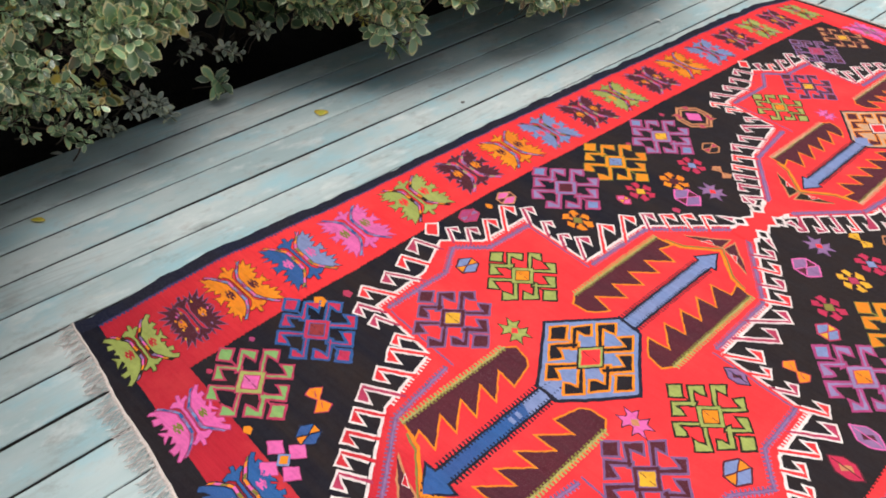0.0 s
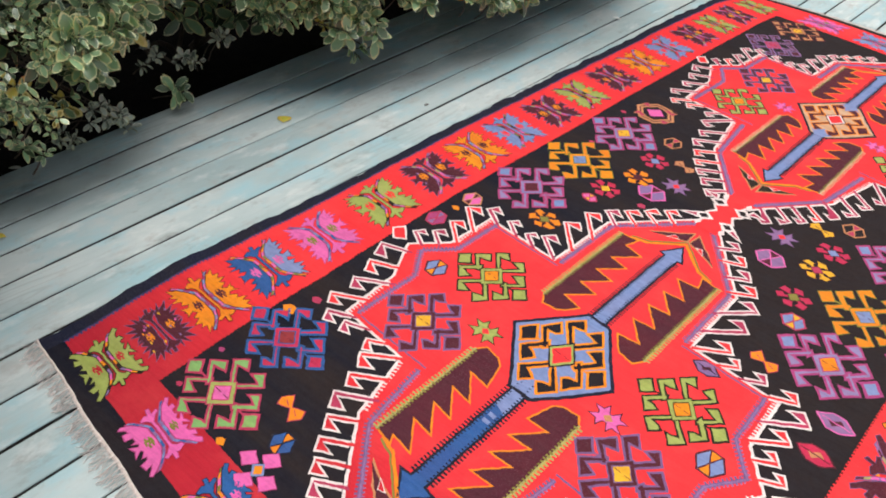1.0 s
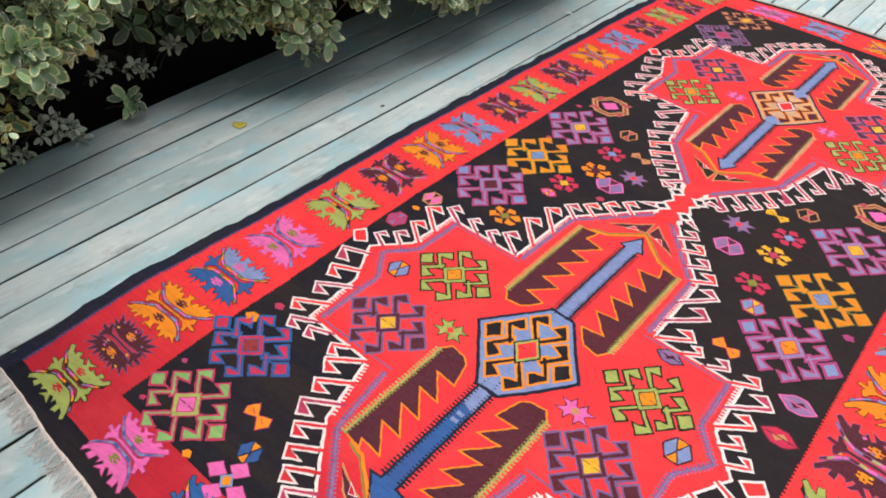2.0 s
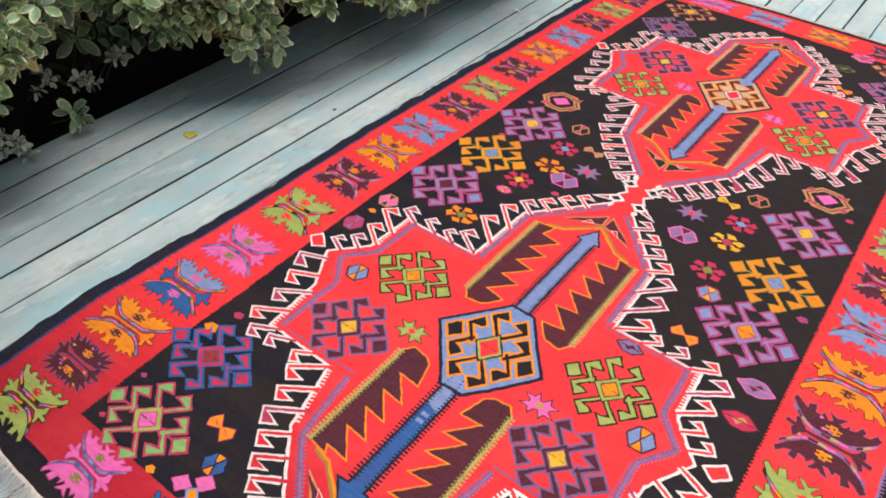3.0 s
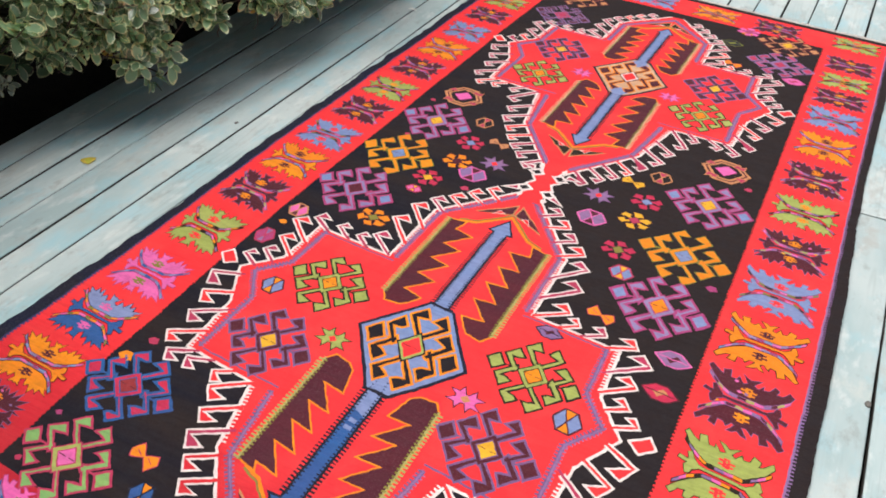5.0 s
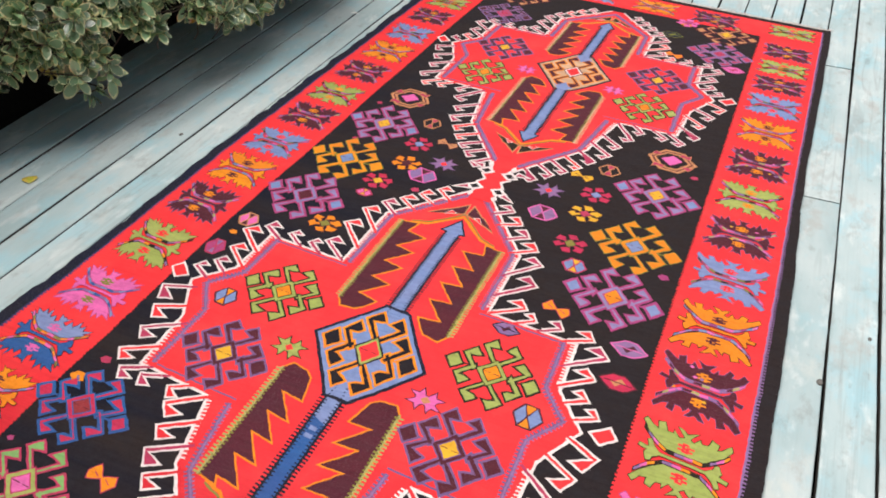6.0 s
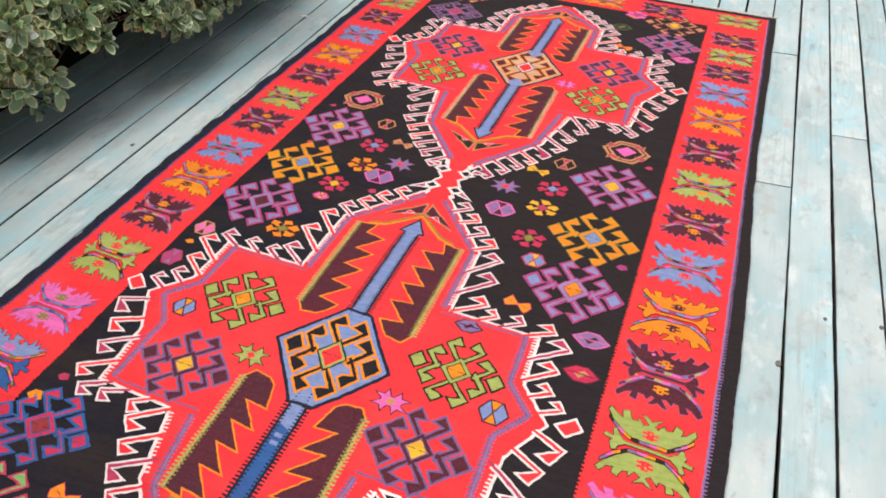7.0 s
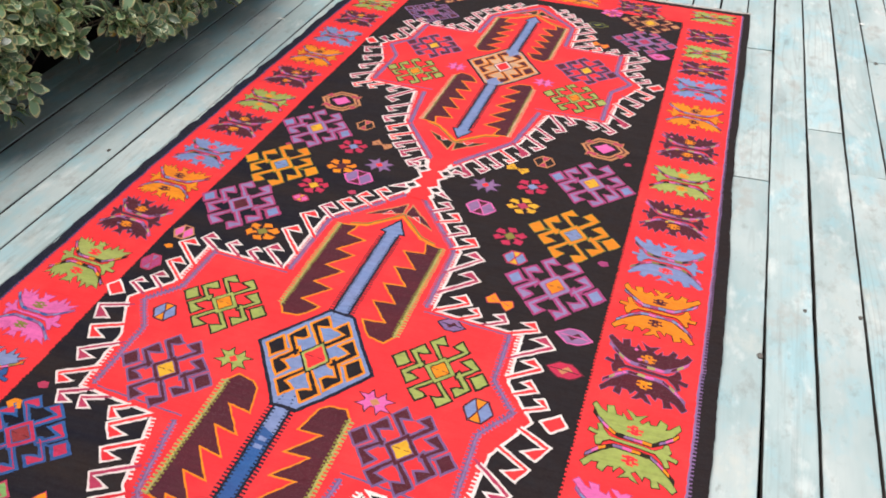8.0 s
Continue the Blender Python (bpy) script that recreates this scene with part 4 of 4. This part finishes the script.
for cu, cv, hu, hv, f in ((0.344, 1.726, 0.034, 0.036, (MAGENTA, MAUVE, ROSE)), (0.356, 1.877, 0.036, 0.034, (PINK, MAROON, TAN)), (0.640, 0.903, 0.036, 0.032, (BLUE, ORANGE, NAVY)),
                          (0.491, 1.566, 0.038, 0.036, (SKY, ORANGE, MAROON)), (1.335, 1.565, 0.042, 0.040, (SKY, ORANGE, MAROON)), (0.705, 2.345, 0.060, 0.044, (MAUVE, MAROON, PINK)),
                          (1.117, 2.34, 0.056, 0.042, (MAUVE, MAROON, PINK)), (0.597, 2.658, 0.038, 0.036, (BLACK, ROSE, TAN)), (1.241, 2.67, 0.042, 0.036, (BLACK, ROSE, TAN)),
                          (1.277, 2.142, 0.040, 0.032, (SKY, YELLOW, ROSE)), (0.587, 2.169, 0.030, 0.018, (PINK, YELLOW, ROSE))):
    hexagon(cu, cv, hu * 0.78, hv * 0.80, *f).place("small_hexagon", rug)
for cu, cv in ((0.445, 2.785), (1.413, 2.832)):
    framed_hexagon(cu, cv, 0.082, 0.068, TAN, ROSE, PINK).place("framed_hexagon", rug, "tan outlined hexagon with a pink heart")
for cu, cv, f in ((0.583, 0.977, ORANGE), (1.286, 1.946, ORANGE), (1.168, 2.595, YELLOW), (1.252, 3.661, ORANGE), (0.70, 2.56, TAN)):
    bow_tie(cu, cv, 0.038, 0.027, f, ROSE if f is ORANGE else MAROON).place("bow_tie", rug)
for cu, cv, f in ((1.493, 1.893, (MAUVE, MAROON, PINK)), (1.494, 1.768, (CRIMSON, TAN, MAROON)), (1.497, 3.639, (PINK, ROSE, MAGENTA)), (1.206, 3.861, (NAVY, MOSS, MOSS)), (1.194, 1.81, (MAUVE, MAROON, NAVY))):
    leaf_lozenge(cu, cv, 0.034 if cu < 1.2 else 0.043, 0.020 if cu < 1.2 else 0.026, *f).place("leaf_lozenge", rug)
for cu, cv, r, f in ((0.541, 0.809, 0.014, ORANGE), (0.34, 1.168, 0.022, ORANGE), (0.363, 1.241, 0.016, ROSE), (0.332, 0.961, 0.010, MAGENTA), (0.35, 1.807, 0.014, ORANGE), (1.512, 2.214, 0.018, MAGENTA),
                     (1.499, 2.762, 0.014, ROSE), (1.240, 4.0, 0.03, ORANGE), (0.40, 2.44, 0.012, ROSE), (0.72, 2.26, 0.016, ROSE), (0.36, 2.70, 0.012, ROSE), (0.345, 0.83, 0.010, ROSE)):
    chip(cu, cv, r, f).place("small_chip", rug)

# ---- border flowers ----
KINDS = {"green": (GREEN, BROWN, (BROWN, MAUVE, PINK, ORANGE), RED), "dark": (MAROON, VIOLET, (PINK, MAUVE, MAROON, OLIVE), ORANGE), "orange": (ORANGE, BROWN, (SKY, PINK, LAVENDER, MAGENTA), MAROON),
         "blue": (SKY, VIOLET, (MOSS, BROWN, ROSE, PINK), RED), "pink": (PINK, MAGENTA, (BLUE, MAUVE, SKY), MOSS), "deep": (BLUE, NAVY, (PINK, MOSS, ORANGE), PINK), "moss": (GREEN, BROWN, (PINK, MAUVE, BROWN), ORANGE)}
LEFT = [(0.745, "green", 0.070), (0.885, "dark", 0.075), (1.035, "orange", 0.088), (1.222, "deep", 0.098), (1.420, "pink", 0.098), (1.655, "green", 0.110), (1.885, "dark", 0.105), (2.086, "orange", 0.102),
        (2.280, "blue", 0.095), (2.490, "dark", 0.098), (2.680, "moss", 0.090), (2.890, "dark", 0.098), (3.095, "orange", 0.100), (3.300, "blue", 0.098), (3.505, "dark", 0.090), (3.685, "green", 0.080), (3.860, "dark", 0.082), (4.06, "green", 0.085)]
RIGHT = [(0.745, "green", 0.070), (0.885, "dark", 0.075), (1.035, "orange", 0.088), (1.20, "blue", 0.085), (1.39, "pink", 0.095), (1.604, "green", 0.112), (1.840, "dark", 0.112), (2.064, "orange", 0.108),
         (2.290, "blue", 0.102), (2.510, "dark", 0.102), (2.725, "moss", 0.098), (2.948, "dark", 0.110), (3.185, "orange", 0.110), (3.405, "blue", 0.100), (3.588, "dark", 0.082), (3.749, "green", 0.080), (3.919, "dark", 0.085), (4.14, "green", 0.075)]
for centre, rows, half in ((0.176, LEFT, 0.098), (1.677, RIGHT, 0.096)):
    for cv, kind, hv in rows:
        fill, line, stripes, spot = KINDS[kind]
        second = SKY if kind == "deep" else None
        b = blossom(centre, cv, half if cv > 0.9 else half * 0.85, hv * 0.88, fill, line, stripes, spot, second, kind == "dark" and centre < 1 and cv < 1, cv > (1.0 if centre < 1 else 2.4))
        b.place("border_flower", rug, {"dark": "maroon", "deep": "blue", "moss": "moss green"}.get(kind, kind) + " border flower")
for cu, kind in ((0.436, "pink"), (0.672, "deep"), (0.92, "orange"), (1.16, "dark"), (1.40, "pink")):
    fill, line, stripes, spot = KINDS[kind]
    blossom(cu, 0.735, 0.076, 0.054, fill, line, stripes, spot).place("border_flower", rug, ("blue" if kind == "deep" else kind) + " border flower")
for cu, kind in ((0.50, "pink"), (0.771, "blue"), (1.066, "orange"), (1.346, "dark")):
    fill, line, stripes, spot = KINDS[kind]
    blossom(cu, 4.128, 0.10, 0.068, fill, line, stripes, spot).place("border_flower", rug, ("maroon" if kind == "dark" else kind) + " border flower")


# ---- fringe ----
def fringe(near, count, seed):
    """Loose warp ends: thin twisted strands in tufts along one end of the rug."""
    rnd = random.Random(seed)
    verts, faces = [], []
    s = -1 if near else 1
    for i in range(count):
        u = U1 * (i + rnd.random()) / count
        root = lay(u, V0 if near else V1)
        tuft = noise.noise(Vector((u * 26, seed, 0)))
        length = (0.046 if near else 0.026) * (0.75 + 0.5 * rnd.random() + 0.35 * tuft)
        slant = 0.45 * tuft + rnd.uniform(-0.35, 0.35)
        r = rnd.uniform(0.0006, 0.0011)
        base = len(verts)
        n = 5
        bend = rnd.uniform(-0.4, 0.4)
        for k in range(n + 1):
            f = k / n
            c = Vector((root.x + length * (slant * f + bend * f * f), root.y + s * length * f * (1 - 0.15 * abs(slant)), 0.0))
            c.z = max(0.0022, root.z * (1 - f) + 0.004 * math.sin(f * 5 + i) * rnd.random() + 0.0022)
            for a in range(3):
                th = a * 2.1 + f * 2
                verts.append((c.x + r * math.cos(th), c.y, c.z + r * math.sin(th)))
        for k in range(n):
            for a in range(3):
                p, q = base + k * 3 + a, base + k * 3 + (a + 1) % 3
                faces.append((p, q, q + 3, p + 3))
    ob = from_arrays("fringe", verts, faces, COTTON, rug)
    tagged(ob, "pale undyed cotton fringe, tangled", kind="stuff")


fringe(True, 640, 11)
fringe(False, 800, 12)


def end_cord(v, width):
    verts, faces = [], []
    n = 90
    for i in range(n + 1):
        u = U1 * i / n
        for dv, dz in ((-width, 0.0), (-width * 0.6, 0.0022), (0, 0.0030), (width * 0.6, 0.0022), (width, 0.0)):
            p = lay(u, v + dv)
            verts.append((p.x, p.y + 0.0012 * noise.noise(Vector((u * 60, v, 0))), p.z - 0.001 + dz))
    for i in range(n):
        for j in range(4):
            a = i * 5 + j
            faces.append((a, a + 5, a + 6, a + 1))
    tagged(from_arrays("end_cord", verts, faces, CORD, rug), "pale cotton binding cord")


end_cord(V0 - 0.001, 0.0035)
end_cord(V1 + 0.001, 0.003)


# ---- shrubs ----
def blade(rnd, base, direction, up, size, verts, faces, uvs):
    """One leaf: obovate, folded along the midrib and arched; UV x is the distance from the midrib."""
    d = direction.normalized()
    side = d.cross(up)
    if side.length < 0.05:
        side = d.cross(Vector((1, 0, 0.3)))
    side.normalize()
    nrm = side.cross(d).normalized()
    width = size * rnd.uniform(0.44, 0.62)
    arch = rnd.uniform(0.05, 0.35)
    fold = rnd.uniform(0.05, 0.35)
    o = len(verts)
    for t, h in ((0.0, 0.06), (0.20, 0.58), (0.46, 0.98), (0.72, 0.95), (0.90, 0.56), (1.0, 0.08)):
        c = base + d * size * t - nrm * size * arch * t * t
        for s in (-1, 0, 1):
            p = c + side * (s * h * width / 2) + nrm * (abs(s) * h * width * 0.5 * fold)
            verts.append(tuple(p))
            uvs.append((abs(s) if t < 0.9 else max(abs(s), 0.8), t))
    for i in range(5):
        for j in range(2):
            a = o + i * 3 + j
            faces.append((a, a + 1, a + 4, a + 3))


def leaf_mesh(name, verts, faces, uvs, material, parent, label=""):
    me = bpy.data.meshes.new(name)
    me.from_pydata(verts, [], faces)
    me.materials.append(material)
    layer = me.uv_layers.new(name="blade")
    idx = np.empty(len(me.loops), dtype=np.int32)
    me.loops.foreach_get("vertex_index", idx)
    layer.data.foreach_set("uv", np.array(uvs, dtype=np.float32)[idx].ravel())
    me.polygons.foreach_set("use_smooth", [True] * len(me.polygons))
    ob = new(name, me)
    ob.parent = parent
    return tagged(ob, label)


def twig(verts, faces, a, b, r0, r1, sides=5, sag=0.0):
    a, b = Vector(a), Vector(b)
    n = 4
    o = len(verts)
    d = (b - a).normalized()
    p = d.cross(Vector((0.3, 0.5, 1))).normalized()
    q = d.cross(p)
    for i in range(n + 1):
        f = i / n
        c = a.lerp(b, f) + Vector((0, 0, sag * math.sin(f * math.pi))) + Vector((0.02 * noise.noise(c0) for c0 in (a * 5 + b * f, b * 4 + a * f, a + b * 3 * f))) * math.sin(f * math.pi)
        r = r0 + (r1 - r0) * f
        for k in range(sides):
            t = 2 * math.pi * k / sides
            verts.append(tuple(c + p * (r * math.cos(t)) + q * (r * math.sin(t))))
    for i in range(n):
        for k in range(sides):
            x, y = o + i * sides + k, o + i * sides + (k + 1) % sides
            faces.append((x, y, y + sides, x + sides))


def front(y, z):
    """How far the hedge's face leans over the deck at y along it and z up."""
    # below y 0.8 the unseen face is pushed forward to shade the deck
    lean = lerp_table([(-0.2, -0.10), (0.55, -0.14), (0.78, -0.36), (0.98, -0.49), (1.48, -0.50), (1.6, -0.62), (1.92, -0.60), (2.1, -0.38), (2.2, -0.34), (2.3, -0.36), (2.45, -0.29), (2.7, -0.25), (3.0, -0.25), (3.4, -0.20), (3.7, -0.26), (4.6, -0.5), (6.0, -0.6)], y)
    bulge = 0.09 * noise.noise(Vector((3.1, y * 2.6, z * 2.6))) + 0.05 * noise.noise(Vector((8.1, y * 6, z * 6)))
    # overhangs added out of the camera's view, to shade the deck below
    lean += 0.12 * clamp((z - 0.5) / 0.3) * clamp((0.85 - y) / 0.2) + 0.30 * clamp((z - 0.60) / 0.2) * clamp((0.82 - y) / 0.08) * clamp((y - 0.45) / 0.2)
    lean += 0.14 * clamp((z - 0.70) / 0.12) * clamp((y - 0.95) / 0.1) * clamp((2.15 - y) / 0.15)
    lean += 0.20 * clamp((z - 0.5) / 0.2) * clamp((y - 2.5) / 0.3) * clamp((3.9 - y) / 0.3)
    lean += 0.06 * clamp((2.3 - y) / 0.2) * clamp((y - 1.0) / 0.2)
    return lean + bulge - 0.06 * clamp((0.2 - z) / 0.2) - 0.58 * clamp((z - 0.42) / 0.8) ** 1.2 * clamp((y - 0.6) / 0.4)


def skirt(y):
    """How low the leaves hang at y along the hedge."""
    return lerp_table([(0.0, 0.18), (0.9, 0.19), (1.03, 0.155), (1.10, 0.17), (1.18, 0.29), (1.42, 0.31), (1.55, 0.34), (1.70, 0.31), (1.80, 0.27), (1.95, 0.20), (2.08, 0.19), (2.18, 0.175), (2.25, 0.185), (2.32, 0.32), (2.48, 0.30), (2.65, 0.24), (2.9, 0.16), (3.05, 0.16), (3.3, 0.14), (3.6, 0.16), (4.2, 0.26), (6.0, 0.26)], y)


# low sprigs that hang out of the hedge: place, leaf size (under 1: young), yellowed (1) or green (0)
SPRIGS = [(-0.64, 1.66, 0.10, 1.0, 0), (-0.70, 1.72, 0.13, 0.5, 0), (-0.66, 1.35, 0.10, 0.5, 0), (-0.66, 1.39, 0.06, 0.5, 0), (-0.67, 1.25, 0.04, 0.5, 0), (-0.66, 1.43, 0.04, 0.5, 0),
          (-0.60, 1.29, 0.19, 1.0, 1), (-0.60, 1.23, 0.15, 1.0, 1), (-0.50, 1.10, 0.34, 1.0, 1), (-0.75, 1.90, 0.16, 0.5, 0), (-0.78, 1.62, 0.14, 0.5, 0), (-0.27, 2.60, 0.25, 1.0, 1), (-0.36, 2.17, 0.17, 1.0, 0), (-0.30, 2.84, 0.19, 1.0, 0)]


# full clumps that stand out of the hedge: middle, spread, shoots
CLUMPS = [(-0.50, 1.35, 0.46, 0.055, 44), (-0.46, 1.05, 0.27, 0.035, 16), (-0.46, 0.98, 0.34, 0.04, 14)]
# hollows placed to fit the camera's view and bored along it: mouth and radius
HOLLOWS = [(-0.40, 1.00, 0.46, 0.045), (-0.50, 1.03, 0.18, 0.075), (-0.60, 1.50, 0.16, 0.10), (-0.60, 1.75, 0.18, 0.085), (-0.60, 1.58, 0.34, 0.055), (-0.60, 2.00, 0.10, 0.08),
           (-0.60, 1.40, 0.25, 0.05), (-0.50, 1.13, 0.30, 0.04)]
VIEW_LINE = Vector((-0.78, 0.45, -0.44)).normalized()


def hollow(x, y, z):
    for cx, cy, cz, r in HOLLOWS:
        away = Vector((x - cx, y - cy, z - cz))
        along = away.dot(VIEW_LINE)
        if -0.22 < along < 1.6 and (away - VIEW_LINE * along).length < r + 0.02:
            return True
    return False


def shrub(y0, y1, seed, label):
    rnd = random.Random(seed)
    mid = (y0 + y1) / 2
    root = empty("shrub", (0, 0, 0), label, "shrub", "shrubs along the deck")
    base = Vector((-1.3, mid, -0.15))
    tv, tf = [], []
    limbs = []
    for i in range(6):
        end = Vector((rnd.uniform(-1.35, -0.8), rnd.uniform(y0, y1), rnd.uniform(0.15, 0.55)))
        limbs.append(end)
        bv, bf = [], []
        twig(bv, bf, base + Vector((rnd.uniform(-0.05, 0.05), rnd.uniform(-0.1, 0.1), 0)), end, 0.012, 0.006, 6, 0.04)
        from_arrays("branch", bv, bf, BARK, root)
    lv, lf, lu = [], [], []
    yv, yf, yu = [], [], []
    pv, pf, pu = [], [], []
    spots = []
    count = int((y1 - y0) * 3100)
    for i in range(count):
        y = rnd.uniform(y0, y1)
        low = skirt(y) + 0.045 * clamp((2.3 - y) / 0.2) + 0.03 * clamp((1.05 - y) / 0.1)
        deep = rnd.random() < 0.62
        # the near end is raised out of view, to shade the deck
        top = lerp_table([(0.45, 1.6), (0.95, 1.1)], y)
        back = deep and rnd.random() < 0.5
        # unseen tall leaf mass added behind, to block the sky's light
        if back:
            z = rnd.uniform(0.35, 2.3)
            x = rnd.uniform(-2.1, -0.98)
        elif deep and rnd.random() < 0.1:
            z = rnd.uniform(0.0, 0.38)
            x = -0.78 - rnd.uniform(0.0, 0.9)
        elif deep:
            z = rnd.uniform(max(low, 0.30), top)
            x = front(y, z) - rnd.uniform(0.16, 1.0)
        else:
            z = rnd.uniform(low, 0.58) if rnd.random() < 0.70 else rnd.uniform(0.58, top)
            x = front(y, z) - abs(rnd.gauss(0, 0.04))
            if noise.noise(Vector((1.7, y * 4.2, z * 5.0))) < lerp_table([(1.1, -0.12), (1.3, 0.10), (2.0, 0.06), (2.2, -0.25)], y) and z < (0.62 if y > 1.15 else 0.34):
                continue
            if noise.noise(Vector((4.4, y * 13, z * 13))) < -0.08 and z < (0.62 if y > 1.15 else 0.40):
                continue
        if not hollow(x, y, z) or (deep and rnd.random() < 0.14):
            spots.append((x, y, z, deep, back))
    # unseen leaf mass added past the camera's left edge, to shade the deck's corner
    for i in range(1000 if y0 < 0 else 0):
        x, y, z = rnd.uniform(-0.80, -0.16), rnd.uniform(-0.15, 0.86), rnd.uniform(0.20, 0.82)
        if y < 0.08 + 0.31 * (1.62 - x):
            spots.append((x, y, z, True, False))
    for x, y, z, r, n in CLUMPS:
        if y0 <= y < y1:
            spots += [(x + rnd.gauss(0, r * 0.5), y + rnd.gauss(0, r), z + rnd.gauss(0, r), False, False) for k in range(n)]
    for x, y, z, size, gold in SPRIGS:
        if y0 <= y < y1:
            spots += [(x + rnd.uniform(-0.03, 0.03), y + rnd.uniform(-0.035, 0.035), z + rnd.uniform(-0.03, 0.03), size, gold) for k in range(4 if size < 1 else 2 - gold)]
    for spot in spots:
        x, y, z = spot[:3]
        sprig = not isinstance(spot[3], bool)
        deep, back = (False, False) if sprig else spot[3:]
        tip = Vector((x, y, z))
        axis = Vector((rnd.uniform(0.25, 1.0), rnd.uniform(-0.7, 0.7), rnd.uniform(-0.1, 1.0))).normalized()
        if not deep or rnd.random() < 0.3:
            limb = min(limbs, key=lambda p: (p - tip).length)
            if rnd.random() < 0.25:
                twig(tv, tf, limb, tip, 0.005, 0.002, 4, -0.02)
            else:
                twig(tv, tf, tip - axis * rnd.uniform(0.06, 0.14), tip, 0.0028, 0.0016, 4)
        # oversized leaves close up the unseen back mass
        fresh = rnd.uniform(0.75, 1.15) if not deep else rnd.uniform(1.0, 1.4) if not back else rnd.uniform(1.8, 2.5)
        young = spot[3] < 1 if sprig else y < 2.0 and noise.noise(Vector((5.5, y * 2.0, z * 2.0))) < -0.36
        turned = spot[4] > 0.5 if sprig else rnd.random() < 0.02 and not deep
        p = axis.orthogonal().normalized()
        q = axis.cross(p)
        for ring, n, spread in ((0, 4, 1.1), (1, 3, 0.6)):
            a0 = rnd.uniform(0, 6.28)
            for k in range(n):
                a = a0 + 2 * math.pi * k / n + rnd.uniform(-0.6, 0.6)
                out = p * math.cos(a) + q * math.sin(a)
                d = (axis * (1.25 - spread * rnd.uniform(0.7, 1.2)) + out * spread + Vector((0, 0, rnd.uniform(-0.5, 0.05)))).normalized()
                size = (0.057 if not young else 0.030) * fresh * rnd.uniform(0.7, 1.15) * (1.0 if ring < 2 else 0.65)
                where = tip - axis * (0.028 * (1.5 - ring) * (1 if not young else 0.6)) + out * 0.003
                if turned and ring == 0:
                    blade(rnd, where, d, axis, size, yv, yf, yu)
                elif sprig and young:
                    blade(rnd, where, d, axis, size, pv, pf, pu)
                else:
                    blade(rnd, where, d, axis, size, lv, lf, lu)
    tagged(from_arrays("twig_mass", tv, tf, BARK, root), kind="stuff")
    tagged(leaf_mesh("foliage", lv, lf, lu, LEAF, root, "small cream-edged green leaves"), kind="stuff")
    if pv:
        tagged(leaf_mesh("young_leaves", pv, pf, pu, PALE_LEAF, root, "pale young leaves"), kind="stuff")
    if yv:
        tagged(leaf_mesh("yellowed_leaves", yv, yf, yu, YELLOW_LEAF, root, "yellowing leaves"), kind="stuff")
    return root


shrub(-0.2, 1.45, 21, "dense variegated evergreen shrub leaning to the deck's edge")
shrub(1.45, 2.75, 22, "variegated evergreen shrub with cream-edged leaves over the deck")
shrub(2.75, 4.6, 23, "variegated evergreen shrub hanging low over the deck boards")
shrub(4.6, 6.2, 24, "variegated evergreen shrub at the far end of the deck")


# ---- fallen leaves ----
def fallen(x, y, size, turn, material, label, broad=1.0):
    v, f, u = [], [], []
    r = random.Random(int(x * 1000 + y * 77))
    blade(r, Vector((-size / 2, 0, 0.004)), Vector((1, 0, 0.08)), Vector((0, 0, 1)), size, v, f, u)
    v = [(a, b * broad, c) for a, b, c in v]
    ob = leaf_mesh("fallen_leaf", v, f, u, material, None)
    low = min(p[2] for p in v)
    ob.location = (x, y, 0.0015 - low)
    ob.rotation_euler = (0, 0, turn)
    tagged(ob, label, "leaf", "fallen leaves")
    mod = ob.modifiers.new("thickness", 'SOLIDIFY')
    mod.thickness = 0.0006


fallen(-0.380, 1.840, 0.042, 2.3, FALLEN_LEAF, "small yellow fallen leaf lying on a board", 1.9)
fallen(-0.408, 0.878, 0.040, 0.75, FALLEN_LEAF, "dull yellow fallen leaf lying on a board")
fallen(-0.617, 2.06, 0.016, 1.0, SCRAP, "pale dry leaf scrap near the shrubs")
fallen(-0.486, 2.857, 0.034, 1.9, SCRAP, "pale dry leaf in the shade of the shrubs")
fallen(-0.68, 1.075, 0.036, 0.9, SCRAP, "pale dry leaf at the deck's edge")
fallen(-0.093, 3.458, 0.036, 0.4, PETAL, "white petal lying over a gap of the deck")
fallen(2.288, 4.191, 0.030, 2.4, PETAL, "white petal lying on a far board")
